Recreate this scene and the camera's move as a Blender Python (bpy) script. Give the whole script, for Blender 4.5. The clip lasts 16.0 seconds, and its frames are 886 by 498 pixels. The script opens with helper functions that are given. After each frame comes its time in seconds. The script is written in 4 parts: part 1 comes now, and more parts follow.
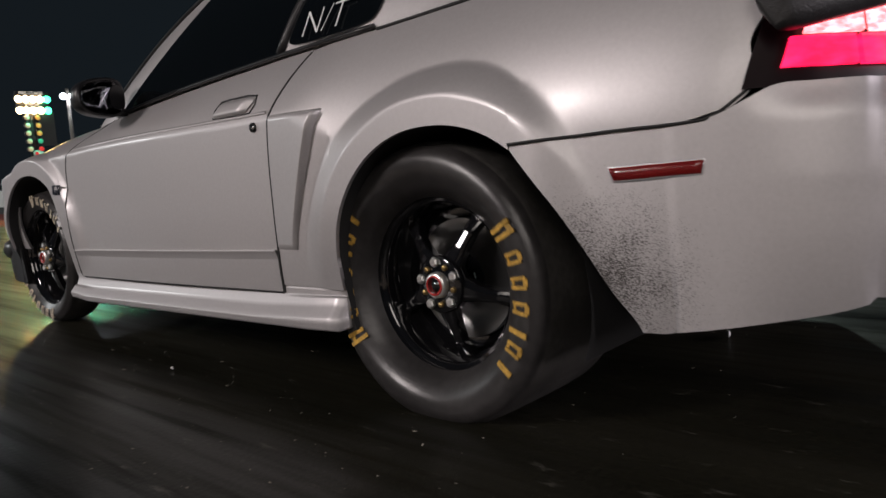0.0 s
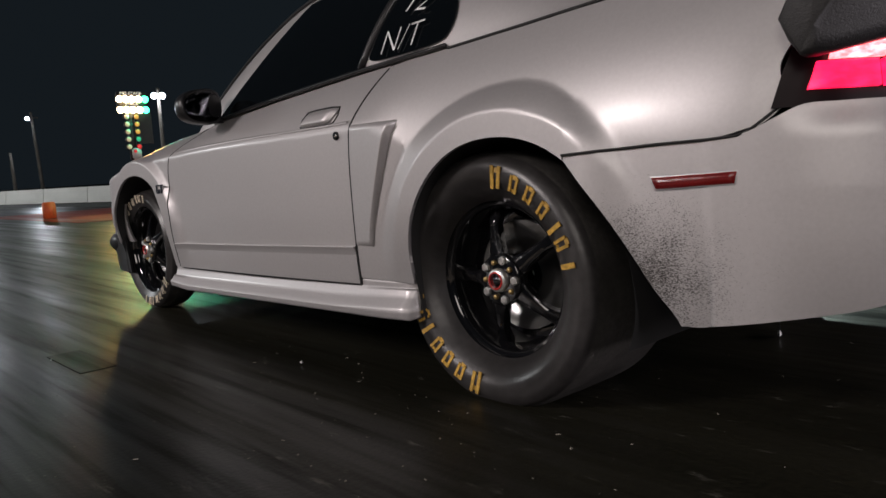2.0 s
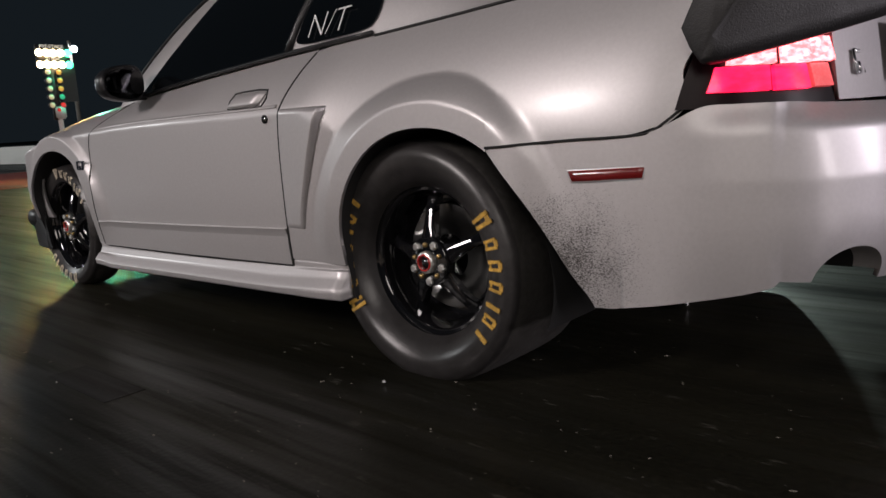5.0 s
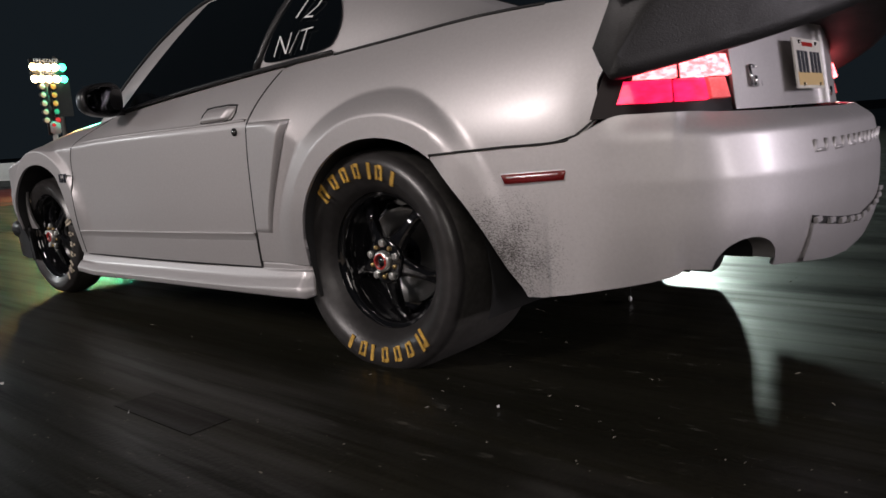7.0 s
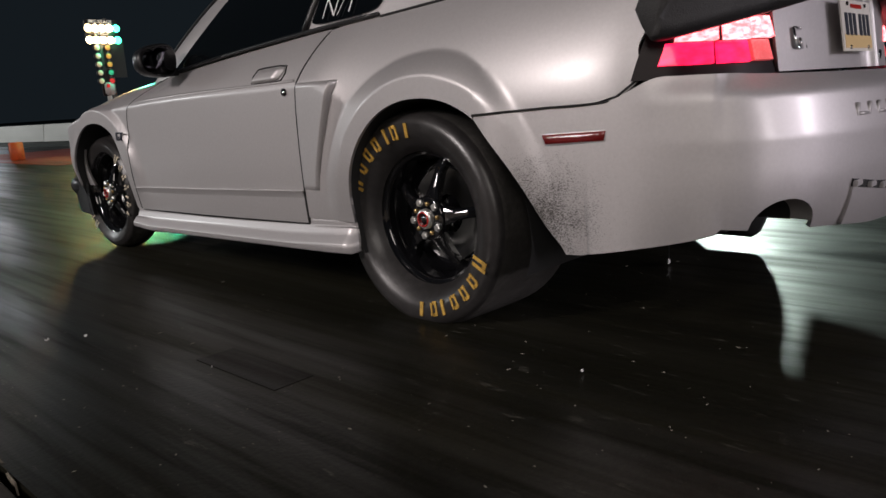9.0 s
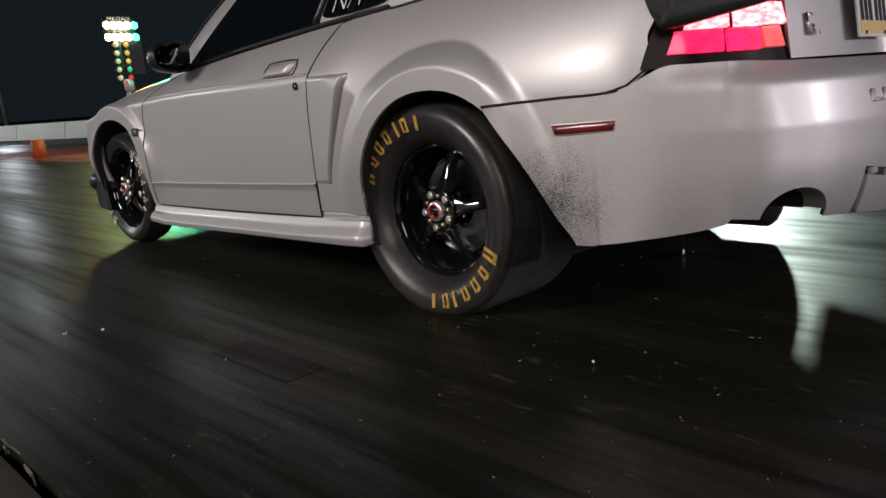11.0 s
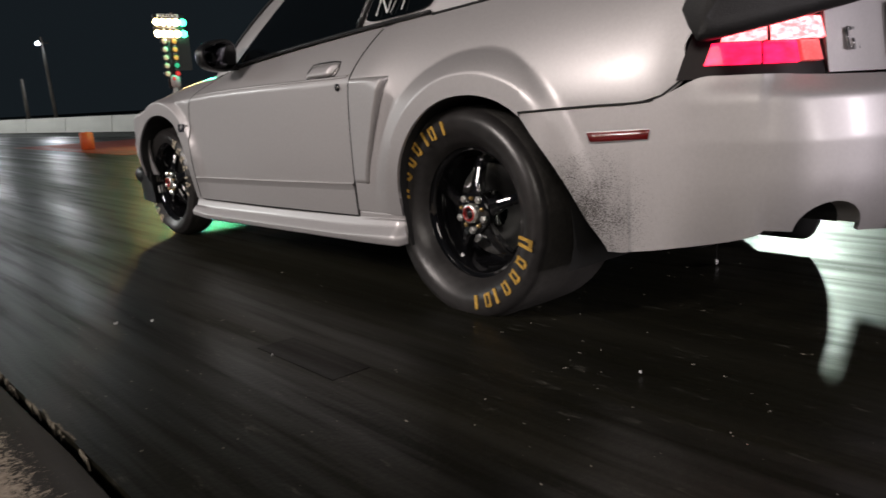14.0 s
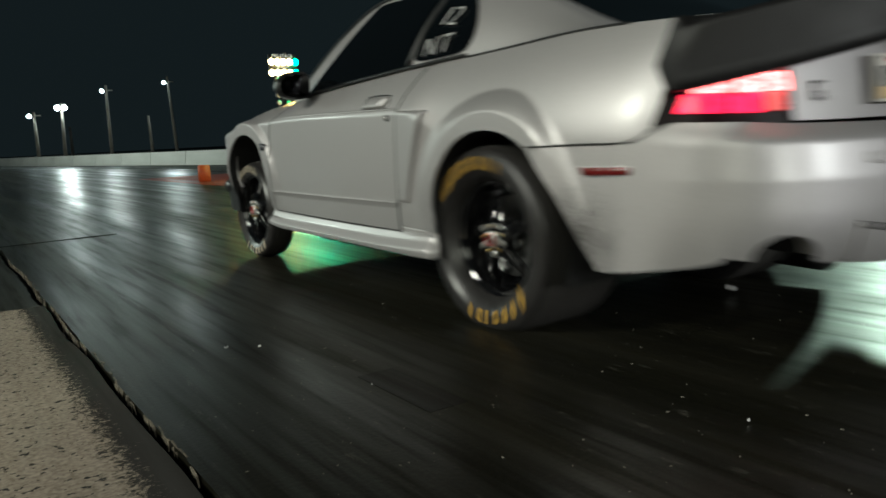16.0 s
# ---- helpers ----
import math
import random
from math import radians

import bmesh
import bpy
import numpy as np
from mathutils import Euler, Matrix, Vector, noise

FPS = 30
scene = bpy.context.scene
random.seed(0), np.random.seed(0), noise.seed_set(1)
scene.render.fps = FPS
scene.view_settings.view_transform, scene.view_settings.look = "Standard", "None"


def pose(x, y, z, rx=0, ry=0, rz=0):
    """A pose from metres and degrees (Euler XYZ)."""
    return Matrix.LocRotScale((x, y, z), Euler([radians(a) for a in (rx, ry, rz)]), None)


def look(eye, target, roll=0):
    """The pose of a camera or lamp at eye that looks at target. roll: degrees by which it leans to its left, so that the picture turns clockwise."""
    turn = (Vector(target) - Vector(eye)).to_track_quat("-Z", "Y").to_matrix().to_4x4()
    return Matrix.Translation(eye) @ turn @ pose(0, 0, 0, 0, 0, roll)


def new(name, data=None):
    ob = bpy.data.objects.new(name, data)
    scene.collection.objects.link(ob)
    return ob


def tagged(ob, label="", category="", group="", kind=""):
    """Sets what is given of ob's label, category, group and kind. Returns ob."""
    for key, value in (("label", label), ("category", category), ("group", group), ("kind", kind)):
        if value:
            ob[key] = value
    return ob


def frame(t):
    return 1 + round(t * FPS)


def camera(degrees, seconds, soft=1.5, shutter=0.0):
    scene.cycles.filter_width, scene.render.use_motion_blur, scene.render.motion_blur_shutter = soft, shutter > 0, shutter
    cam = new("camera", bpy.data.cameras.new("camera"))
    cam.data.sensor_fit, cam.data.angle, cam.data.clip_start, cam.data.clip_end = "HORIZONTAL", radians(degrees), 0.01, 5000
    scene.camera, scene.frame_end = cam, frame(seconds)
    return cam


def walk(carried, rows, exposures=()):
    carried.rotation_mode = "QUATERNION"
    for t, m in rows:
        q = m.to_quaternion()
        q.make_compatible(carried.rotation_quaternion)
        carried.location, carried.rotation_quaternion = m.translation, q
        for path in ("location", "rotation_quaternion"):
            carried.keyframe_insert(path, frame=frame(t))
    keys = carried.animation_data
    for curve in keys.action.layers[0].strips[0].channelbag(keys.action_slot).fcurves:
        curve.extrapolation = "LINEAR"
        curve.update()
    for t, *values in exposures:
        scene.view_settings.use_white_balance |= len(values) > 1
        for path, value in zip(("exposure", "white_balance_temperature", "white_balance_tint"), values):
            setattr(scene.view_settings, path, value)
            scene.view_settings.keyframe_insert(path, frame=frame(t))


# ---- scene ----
cam = camera(61.5, 16.0, soft=1.5, shutter=0.5)
PATH = [
    (0, (-2.251, -3.208, 0.670), (-0.768, -1.887, 0.431), -3.82),
    (0.5, (-2.270, -3.193, 0.653), (-0.833, -1.823, 0.415), -4.19),
    (1, (-2.307, -3.141, 0.662), (-0.909, -1.729, 0.429), -4.16),
    (1.5, (-2.358, -3.115, 0.686), (-0.991, -1.675, 0.446), -4.03),
    (2, (-2.386, -3.078, 0.693), (-1.037, -1.619, 0.462), -3.53),
    (2.5, (-2.400, -3.087, 0.682), (-1.048, -1.628, 0.468), -3.46),
    (3, (-2.407, -3.084, 0.690), (-1.044, -1.634, 0.491), -3.47),
    (3.2, (-2.409, -3.077, 0.683), (-1.039, -1.633, 0.486), -3.42),
    (5.3, (-2.447, -2.256, 0.784), (-0.966, -0.960, 0.428), -3.13),
    (5.5, (-2.447, -2.215, 0.750), (-0.958, -0.923, 0.415), -3.17),
    (6, (-2.470, -2.124, 0.747), (-1.000, -0.806, 0.423), -3.14),
    (6.5, (-2.514, -2.055, 0.773), (-1.042, -0.739, 0.456), -3.03),
    (7, (-2.539, -1.956, 0.765), (-1.042, -0.669, 0.445), -3.96),
    (7.5, (-2.577, -1.892, 0.751), (-1.095, -0.595, 0.401), -4.43),
    (8, (-2.608, -1.857, 0.758), (-1.147, -0.545, 0.381), -3.95),
    (8.5, (-2.600, -1.855, 0.754), (-1.165, -0.520, 0.356), -3.53),
    (9, (-2.600, -1.848, 0.755), (-1.192, -0.487, 0.351), -3.59),
    (11.5, (-2.582, -1.869, 0.750), (-1.216, -0.470, 0.329), -4.26),
    (12, (-2.581, -1.874, 0.749), (-1.215, -0.476, 0.325), -3.83),
    (12.5, (-2.587, -1.914, 0.763), (-1.224, -0.515, 0.335), -3.72),
    (13, (-2.601, -1.877, 0.760), (-1.247, -0.469, 0.333), -3.48),
    (13.5, (-2.609, -1.839, 0.753), (-1.266, -0.416, 0.338), -2.98),
    (14, (-2.617, -1.840, 0.758), (-1.311, -0.381, 0.350), -3.00),
    (14.5, (-2.629, -1.859, 0.765), (-1.441, -0.298, 0.374), -3.61),
    (15, (-2.634, -1.861, 0.765), (-1.497, -0.255, 0.406), -3.35),
    (15.5, (-2.635, -1.843, 0.764), (-1.522, -0.214, 0.437), -3.11),
    (15.7, (-2.635, -1.846, 0.763), (-1.521, -0.216, 0.446), -3.01),
    (15.8, (-2.635, -1.846, 0.762), (-1.519, -0.215, 0.449), -2.97),
    (15.9, (-2.631, -1.847, 0.762), (-1.517, -0.215, 0.450), -3.30),
    (16, (-2.634, -1.846, 0.763), (-1.517, -0.215, 0.459), -2.87),
]
walk(cam, [(t, look(eye, target, roll)) for t, eye, target, roll in PATH],
     exposures=[(0.0, 0.0, 6450, 15), (3.2, 0.0, 6450, 15), (5.3, 0.0, 6450, 15), (9.2, 0.02, 6450, 14), (11.3, 0.1, 6450, 12),
                (12.5, 0.14, 6450, 11), (13.8, 0.14, 6500, 12), (14.5, 0.22, 6900, 15), (15.5, 0.25, 6900, 15), (15.6, 0.15, 6500, 4), (16.0, 0.08, 6400, -8)])

# ---- night sky and lamps ----
world = bpy.data.worlds.new("night")
scene.world = world
world.use_nodes = True
world.node_tree.nodes["Background"].inputs[0].default_value = (0.29, 0.42, 0.52, 1)
world.node_tree.nodes["Background"].inputs[1].default_value = 0.023


def lamp(name, eye, target, power, size, colour, spread=180):
    data = bpy.data.lights.new(name, "AREA")
    data.shape, data.size, data.energy, data.color, data.spread = "DISK", size, power, colour, radians(spread)
    ob = new(name, data)
    ob.matrix_world = look(eye, target)
    return ob


# lamps: unseen ones on the near side and behind, a flood across the strip, a wall fill, the far masts, and the lit
# start tree
# two unseen lamps, placed for the light on the car's near side and tyre
lamp("unseen_side_lamp", (-11.0, 3.0, 5.4), (-0.9, 1.0, 0.7), 680, 2.4, (1.0, 0.92, 0.87))
lamp("unseen_side_lamp", (-9.0, -6.5, 4.6), (-0.9, -0.6, 0.6), 190, 4.4, (1.0, 0.93, 0.84))
# two unseen lamps, placed to brighten the bumper and deck panel
lamp("unseen_rear_lamp", (-2.0, -14.0, 2.9), (0, -1, 0.7), 300, 2.0, (1.0, 0.93, 0.93))
lamp("unseen_rear_lamp", (4.5, -13.0, 3.4), (0, -1, 0.7), 520, 2.4, (0.98, 0.91, 0.97))
lamp("flood_lamp_across", (16.6, 6.0, 4.75), (0, -0.8, 0), 800, 0.6, (0.80, 1.0, 0.87))
lamp("tree_amber_lamp", (4.05, 14.15, 2.5), (-1.0, 3.0, 0.0), 48, 0.4, (1.0, 0.56, 0.15))
lamp("tree_green_lamp", (4.6, 14.15, 2.5), (-1.0, 3.0, 0.0), 76, 0.25, (0.05, 1.0, 0.55))
# unseen lamp added to brighten the far barrier
lamp("wall_fill_lamp", (-14.0, 34.0, 9.0), (6.0, 36.0, 0.3), 2700, 1.2, (0.95, 1.0, 0.97))
for x, z, power in ((19.4, 7.6, 350), (13.3, 6.8, 350), (9.1, 5.3, 600)):
    lamp("mast_lamp", (x, 79.5, z), (0, 20, 0), power, 0.5, (0.9, 0.97, 1.0))


# ---- materials ----
def material(name, base, rough=0.5, metal=0.0, coat=0.0, coat_rough=0.04, emit=None, strength=0.0, grain=0.0, grain_scale=30.0, bump=0.0, bump_scale=200.0, stretch=(1, 1, 1)):
    m = bpy.data.materials.new(name)
    m.use_nodes = True
    nt = m.node_tree
    b = nt.nodes["Principled BSDF"]
    b.inputs["Base Color"].default_value = (*base, 1)
    b.inputs["Roughness"].default_value, b.inputs["Metallic"].default_value = rough, metal
    b.inputs["Coat Weight"].default_value, b.inputs["Coat Roughness"].default_value = coat, coat_rough
    if emit:
        b.inputs["Emission Color"].default_value, b.inputs["Emission Strength"].default_value = (*emit, 1), strength
    if grain or bump:
        tc, mp = nt.nodes.new("ShaderNodeTexCoord"), nt.nodes.new("ShaderNodeMapping")
        mp.inputs["Scale"].default_value = stretch
        nt.links.new(tc.outputs["Object"], mp.inputs["Vector"])
    if grain:
        fine, coarse, both, mix, rr = (nt.nodes.new(k) for k in ("ShaderNodeTexNoise", "ShaderNodeTexNoise", "ShaderNodeMath", "ShaderNodeMix", "ShaderNodeMapRange"))
        fine.inputs["Scale"].default_value, fine.inputs["Detail"].default_value = grain_scale, 8
        coarse.inputs["Scale"].default_value, coarse.inputs["Detail"].default_value = grain_scale / 9, 3
        both.operation = "MULTIPLY"
        for n, k in ((fine, 0), (coarse, 1)):
            nt.links.new(mp.outputs[0], n.inputs["Vector"])
            nt.links.new(n.outputs["Fac"], both.inputs[k])
        mix.data_type = "RGBA"
        mix.inputs["A"].default_value = (*[c * (1 - grain) for c in base], 1)
        mix.inputs["B"].default_value = (*[min(1, c * (1 + grain)) for c in base], 1)
        lift = nt.nodes.new("ShaderNodeMapRange")
        lift.inputs["From Min"].default_value, lift.inputs["From Max"].default_value = 0.1, 0.42
        nt.links.new(both.outputs[0], lift.inputs["Value"])
        nt.links.new(lift.outputs[0], mix.inputs["Factor"])
        nt.links.new(mix.outputs["Result"], b.inputs["Base Color"])
        rr.inputs["From Min"].default_value, rr.inputs["From Max"].default_value = 0.3, 0.7
        rr.inputs["To Min"].default_value, rr.inputs["To Max"].default_value = max(0.02, rough * (1 - 0.5 * grain)), min(1, rough * (1 + 0.5 * grain))
        nt.links.new(coarse.outputs["Fac"], rr.inputs["Value"])
        nt.links.new(rr.outputs[0], b.inputs["Roughness"])
    if bump:
        n, k = nt.nodes.new("ShaderNodeTexNoise"), nt.nodes.new("ShaderNodeBump")
        n.inputs["Scale"].default_value, n.inputs["Detail"].default_value = bump_scale, 4
        k.inputs["Strength"].default_value, k.inputs["Distance"].default_value = bump, 0.002
        nt.links.new(mp.outputs[0], n.inputs["Vector"])
        nt.links.new(n.outputs["Fac"], k.inputs["Height"])
        nt.links.new(k.outputs[0], b.inputs["Normal"])
    return m


PAINT = material("silver_paint", (0.52, 0.50, 0.505), 0.49, 0.58, 0.3, 0.2, grain=0.05, grain_scale=900)


def spatter(m):
    """Black rubber crumbs thrown on the paint behind the rear tyre."""
    nt = m.node_tree
    b = nt.nodes["Principled BSDF"]
    tc, dist, vo, no = (nt.nodes.new("ShaderNode" + k) for k in ("TexCoord", "VectorMath", "TexNoise", "TexNoise"))
    mp = nt.nodes.new("ShaderNodeMapping")
    mp.inputs["Location"].default_value = (0, 0.52 * 1.9, -0.40 * 2.3)
    mp.inputs["Scale"].default_value = (0, 1.9, 2.3)
    nt.links.new(tc.outputs["Object"], mp.inputs["Vector"])
    dist.operation = "LENGTH"
    nt.links.new(mp.outputs[0], dist.inputs[0])
    vo.inputs["Scale"].default_value, vo.inputs["Detail"].default_value = 430, 6
    vo.inputs["Roughness"].default_value = 0.7
    no.inputs["Scale"].default_value, no.inputs["Detail"].default_value = 14, 4
    st = nt.nodes.new("ShaderNodeMapping")
    st.inputs["Rotation"].default_value, st.inputs["Scale"].default_value = (radians(35), 0, 0), (1, 0.45, 1)
    nt.links.new(tc.outputs["Object"], st.inputs["Vector"])
    nt.links.new(st.outputs[0], vo.inputs["Vector"])
    nt.links.new(tc.outputs["Object"], no.inputs["Vector"])
    edge = nt.nodes.new("ShaderNodeMapRange")     # how dense the crumbs lie
    edge.inputs["From Min"].default_value, edge.inputs["From Max"].default_value = 0.0, 0.80
    edge.inputs["To Min"].default_value, edge.inputs["To Max"].default_value = 0.42, 0.78
    nt.links.new(dist.outputs["Value"], edge.inputs["Value"])
    half = nt.nodes.new("ShaderNodeMath")
    half.operation, half.inputs[1].default_value = "MULTIPLY_ADD", 0.22
    nt.links.new(no.outputs["Fac"], half.inputs[0])
    nt.links.new(vo.outputs["Fac"], half.inputs[2])
    gap = nt.nodes.new("ShaderNodeMath")
    gap.operation = "SUBTRACT"
    nt.links.new(half.outputs[0], gap.inputs[0])
    nt.links.new(edge.outputs[0], gap.inputs[1])
    cut = nt.nodes.new("ShaderNodeMapRange")
    cut.inputs["From Min"].default_value, cut.inputs["From Max"].default_value = 0.07, 0.19
    nt.links.new(gap.outputs[0], cut.inputs["Value"])
    mix = nt.nodes.new("ShaderNodeMix")
    mix.data_type = "RGBA"
    old = b.inputs["Base Color"].links[0].from_socket
    nt.links.new(old, mix.inputs["A"])
    mix.inputs["B"].default_value = (0.03, 0.026, 0.022, 1)
    nt.links.new(cut.outputs[0], mix.inputs["Factor"])
    nt.links.new(mix.outputs["Result"], b.inputs["Base Color"])
    for name, value in (("Metallic", 0.58), ("Coat Weight", 0.3)):
        k = nt.nodes.new("ShaderNodeMapRange")
        k.inputs["To Min"].default_value, k.inputs["To Max"].default_value = value, 0.0
        nt.links.new(cut.outputs[0], k.inputs["Value"])
        nt.links.new(k.outputs[0], b.inputs[name])
    return m


SPATTERED = spatter(material("spattered_silver_paint", (0.52, 0.50, 0.505), 0.49, 0.58, 0.3, 0.2, grain=0.05, grain_scale=900))
SEAM = material("seam_black", (0.006, 0.006, 0.006), 0.7)
GLASS = material("tinted_glass", (0.003, 0.004, 0.005), 0.03, 0, 0.3)
TRIM = material("black_trim", (0.012, 0.012, 0.013), 0.35, grain=0.3, grain_scale=60)
VINYL = material("black_pebbled_vinyl", (0.007, 0.0065, 0.007), 0.55, grain=0.3, grain_scale=80, bump=0.6, bump_scale=260)
RUBBER = material("tyre_rubber", (0.032, 0.030, 0.030), 0.36, grain=0.35, grain_scale=40, bump=0.25, bump_scale=90)
TREAD = material("slick_tread", (0.05, 0.047, 0.044), 0.62, grain=0.4, grain_scale=60, bump=0.5, bump_scale=160)
RIM = material("gloss_black_rim", (0.006, 0.006, 0.007), 0.08, 0, 1.0)
# mirror colour darkened to stand in for the night it would reflect
MIRROR = material("night_darkened_mirror", (0.05, 0.05, 0.055), 0.05, 1.0)
GOLD = material("gold_stud", (0.55, 0.38, 0.16), 0.35, 0.9)
STEEL = material("bright_steel", (0.85, 0.84, 0.82), 0.32, 0.85)
CHROME = material("chrome", (0.75, 0.75, 0.76), 0.12, 1.0)
RED_RING = material("red_ring", (0.45, 0.02, 0.015), 0.3)
YELLOW = material("yellow_lettering", (0.56, 0.33, 0.055), 0.65, grain=0.5, grain_scale=120)
PALE = material("worn_white_lettering", (0.66, 0.58, 0.45), 0.6, grain=0.4, grain_scale=120)


def glowing(m, low, high, scale):
    """Lets the glow of a lens vary with its bulb and ribs."""
    nt = m.node_tree
    b = nt.nodes["Principled BSDF"]
    tc, mp, n, r = (nt.nodes.new("ShaderNode" + k) for k in ("TexCoord", "Mapping", "TexNoise", "MapRange"))
    mp.inputs["Scale"].default_value = (1.0, 1.0, 2.2)
    n.inputs["Scale"].default_value, n.inputs["Detail"].default_value = scale, 4
    r.inputs["From Min"].default_value, r.inputs["From Max"].default_value = 0.36, 0.66
    r.inputs["To Min"].default_value, r.inputs["To Max"].default_value = low, high
    nt.links.new(tc.outputs["Object"], mp.inputs["Vector"])
    nt.links.new(mp.outputs[0], n.inputs["Vector"])
    nt.links.new(n.outputs["Fac"], r.inputs["Value"])
    nt.links.new(r.outputs[0], b.inputs["Emission Strength"])
    return m


LENS_LIT = glowing(material("lit_red_lens", (0.5, 0.01, 0.03), 0.18, 0, 0.2, emit=(1.0, 0.010, 0.065), strength=1.0, grain=0.2, grain_scale=50), 1.5, 3.4, 16)
LENS_HOT = glowing(material("lit_bulb_band", (0.7, 0.1, 0.1), 0.15, 0, 0.5, emit=(1.0, 0.16, 0.17), strength=2.0), 2.6, 8.5, 42)
LENS_CLEAR = material("reversing_lens", (0.6, 0.20, 0.2), 0.12, 0, 0.6, emit=(1.0, 0.09, 0.10), strength=0.6, grain=0.3, grain_scale=140)
LENS_DARK = material("dark_lens_surround", (0.006, 0.002, 0.003), 0.34, 0, 0.0)
LENS_DARK.node_tree.nodes["Principled BSDF"].inputs["Specular IOR Level"].default_value = 0.15
MARKER = material("red_marker_lens", (0.16, 0.008, 0.008), 0.2, 0, 0.5, grain=0.2, grain_scale=150, bump=0.3, bump_scale=300)
PLATE = material("plate_white", (0.75, 0.72, 0.66), 0.4, grain=0.1, grain_scale=30)
PLATE_TAN = material("plate_tan", (0.72, 0.52, 0.25), 0.45)
INK = material("dark_ink", (0.02, 0.025, 0.04), 0.5)
WHITE_MARK = material("white_shoe_polish", (0.7, 0.7, 0.7), 0.8, grain=0.3, grain_scale=100)
UNDER = material("underbody", (0.012, 0.012, 0.012), 0.8)
TAILPIPE = material("tailpipe_steel", (0.25, 0.25, 0.25), 0.3, 1.0)


# ---- building helpers ----
def part(name, bm, mat, parent=None, label="", smooth=True, m=None):
    me = bpy.data.meshes.new(name)
    bm.normal_update()
    bm.to_mesh(me)
    bm.free()
    for mt in (mat if isinstance(mat, (list, tuple)) else (mat,)):
        me.materials.append(mt)
    me.polygons.foreach_set("use_smooth", [smooth] * len(me.polygons))
    ob = new(name, me)
    if parent:
        ob.parent = parent
    if m:
        ob.matrix_basis = m
    if label:
        ob["label"] = label
    return ob


def lerp(rows, v):
    """Smooth reading of a short table of (key, value) rows."""
    rows = sorted(rows)
    if v <= rows[0][0]:
        return rows[0][1]
    for n, ((a, p), (b, q)) in enumerate(zip(rows, rows[1:])):
        if v <= b:
            d = (q - p) / (b - a)
            e = (p - rows[n - 1][1]) / (a - rows[n - 1][0]) if n else d
            f = (rows[n + 2][1] - q) / (rows[n + 2][0] - b) if n + 2 < len(rows) else d
            s, t = (d + e) / 2 * (b - a), (d + f) / 2 * (b - a)
            u = (v - a) / (b - a)
            return p * (1 - 3 * u * u + 2 * u ** 3) + q * (3 * u * u - 2 * u ** 3) + s * (u - 2 * u * u + u ** 3) + t * (u ** 3 - u * u)
    return rows[-1][1]


def sheet(fn, us, vs, thick=0.0, flip=False):
    """A grid of fn(u, v), given depth inwards."""
    bm = bmesh.new()
    grid = [[bm.verts.new(fn(u, v)) for v in vs] for u in us]
    faces = []
    for a, b in zip(grid, grid[1:]):
        for k in range(len(vs) - 1):
            q = [a[k], b[k], b[k + 1], a[k + 1]]
            if len({tuple(round(c, 5) for c in w.co) for w in q}) > 2:
                faces.append(bm.faces.new(q[::-1] if flip else q))
    bmesh.ops.remove_doubles(bm, verts=bm.verts, dist=1e-5)
    if thick:
        thicken(bm, thick)
    return bm


def thicken(bm, thick):
    """Gives a sheet depth towards the car's middle, and turns its faces outwards."""
    bmesh.ops.recalc_face_normals(bm, faces=bm.faces)
    bm.normal_update()
    side = sum(w.normal.dot(w.co - Vector((0, min(2.4, max(-0.4, w.co.y)), 0.55))) for w in bm.verts)
    if side < 0:
        bmesh.ops.reverse_faces(bm, faces=bm.faces)
        bm.normal_update()
    outer, rim = bm.faces[:], [e for e in bm.edges if e.is_boundary]
    twin = {w: bm.verts.new(w.co - w.normal * thick) for w in bm.verts[:]}
    for f in outer:
        bm.faces.new([twin[w] for w in reversed(f.verts)])
    for e in rim:
        a, b = e.verts
        loop = e.link_loops[0]
        if loop.vert != a:
            a, b = b, a
        bm.faces.new((b, a, twin[a], twin[b]))
    bm.normal_update()
    for e in rim:
        e.smooth = False


def mirrored(bm):
    got = bmesh.ops.duplicate(bm, geom=bm.verts[:] + bm.edges[:] + bm.faces[:])["geom"]
    verts = [g for g in got if isinstance(g, bmesh.types.BMVert)]
    for w in verts:
        w.co.x = -w.co.x
    bmesh.ops.reverse_faces(bm, faces=[g for g in got if isinstance(g, bmesh.types.BMFace)])
    return bm


def box(size, at=(0, 0, 0), bevel=0.0, bm=None, m=None):
    bm = bm or bmesh.new()
    r = bmesh.ops.create_cube(bm, size=1, matrix=Matrix.Translation(at) @ (m or Matrix()) @ Matrix.Diagonal((*size, 1)))
    if bevel:
        bmesh.ops.bevel(bm, geom=list({e for w in r["verts"] for e in w.link_edges}), offset=bevel, segments=2, affect="EDGES")
    return bm


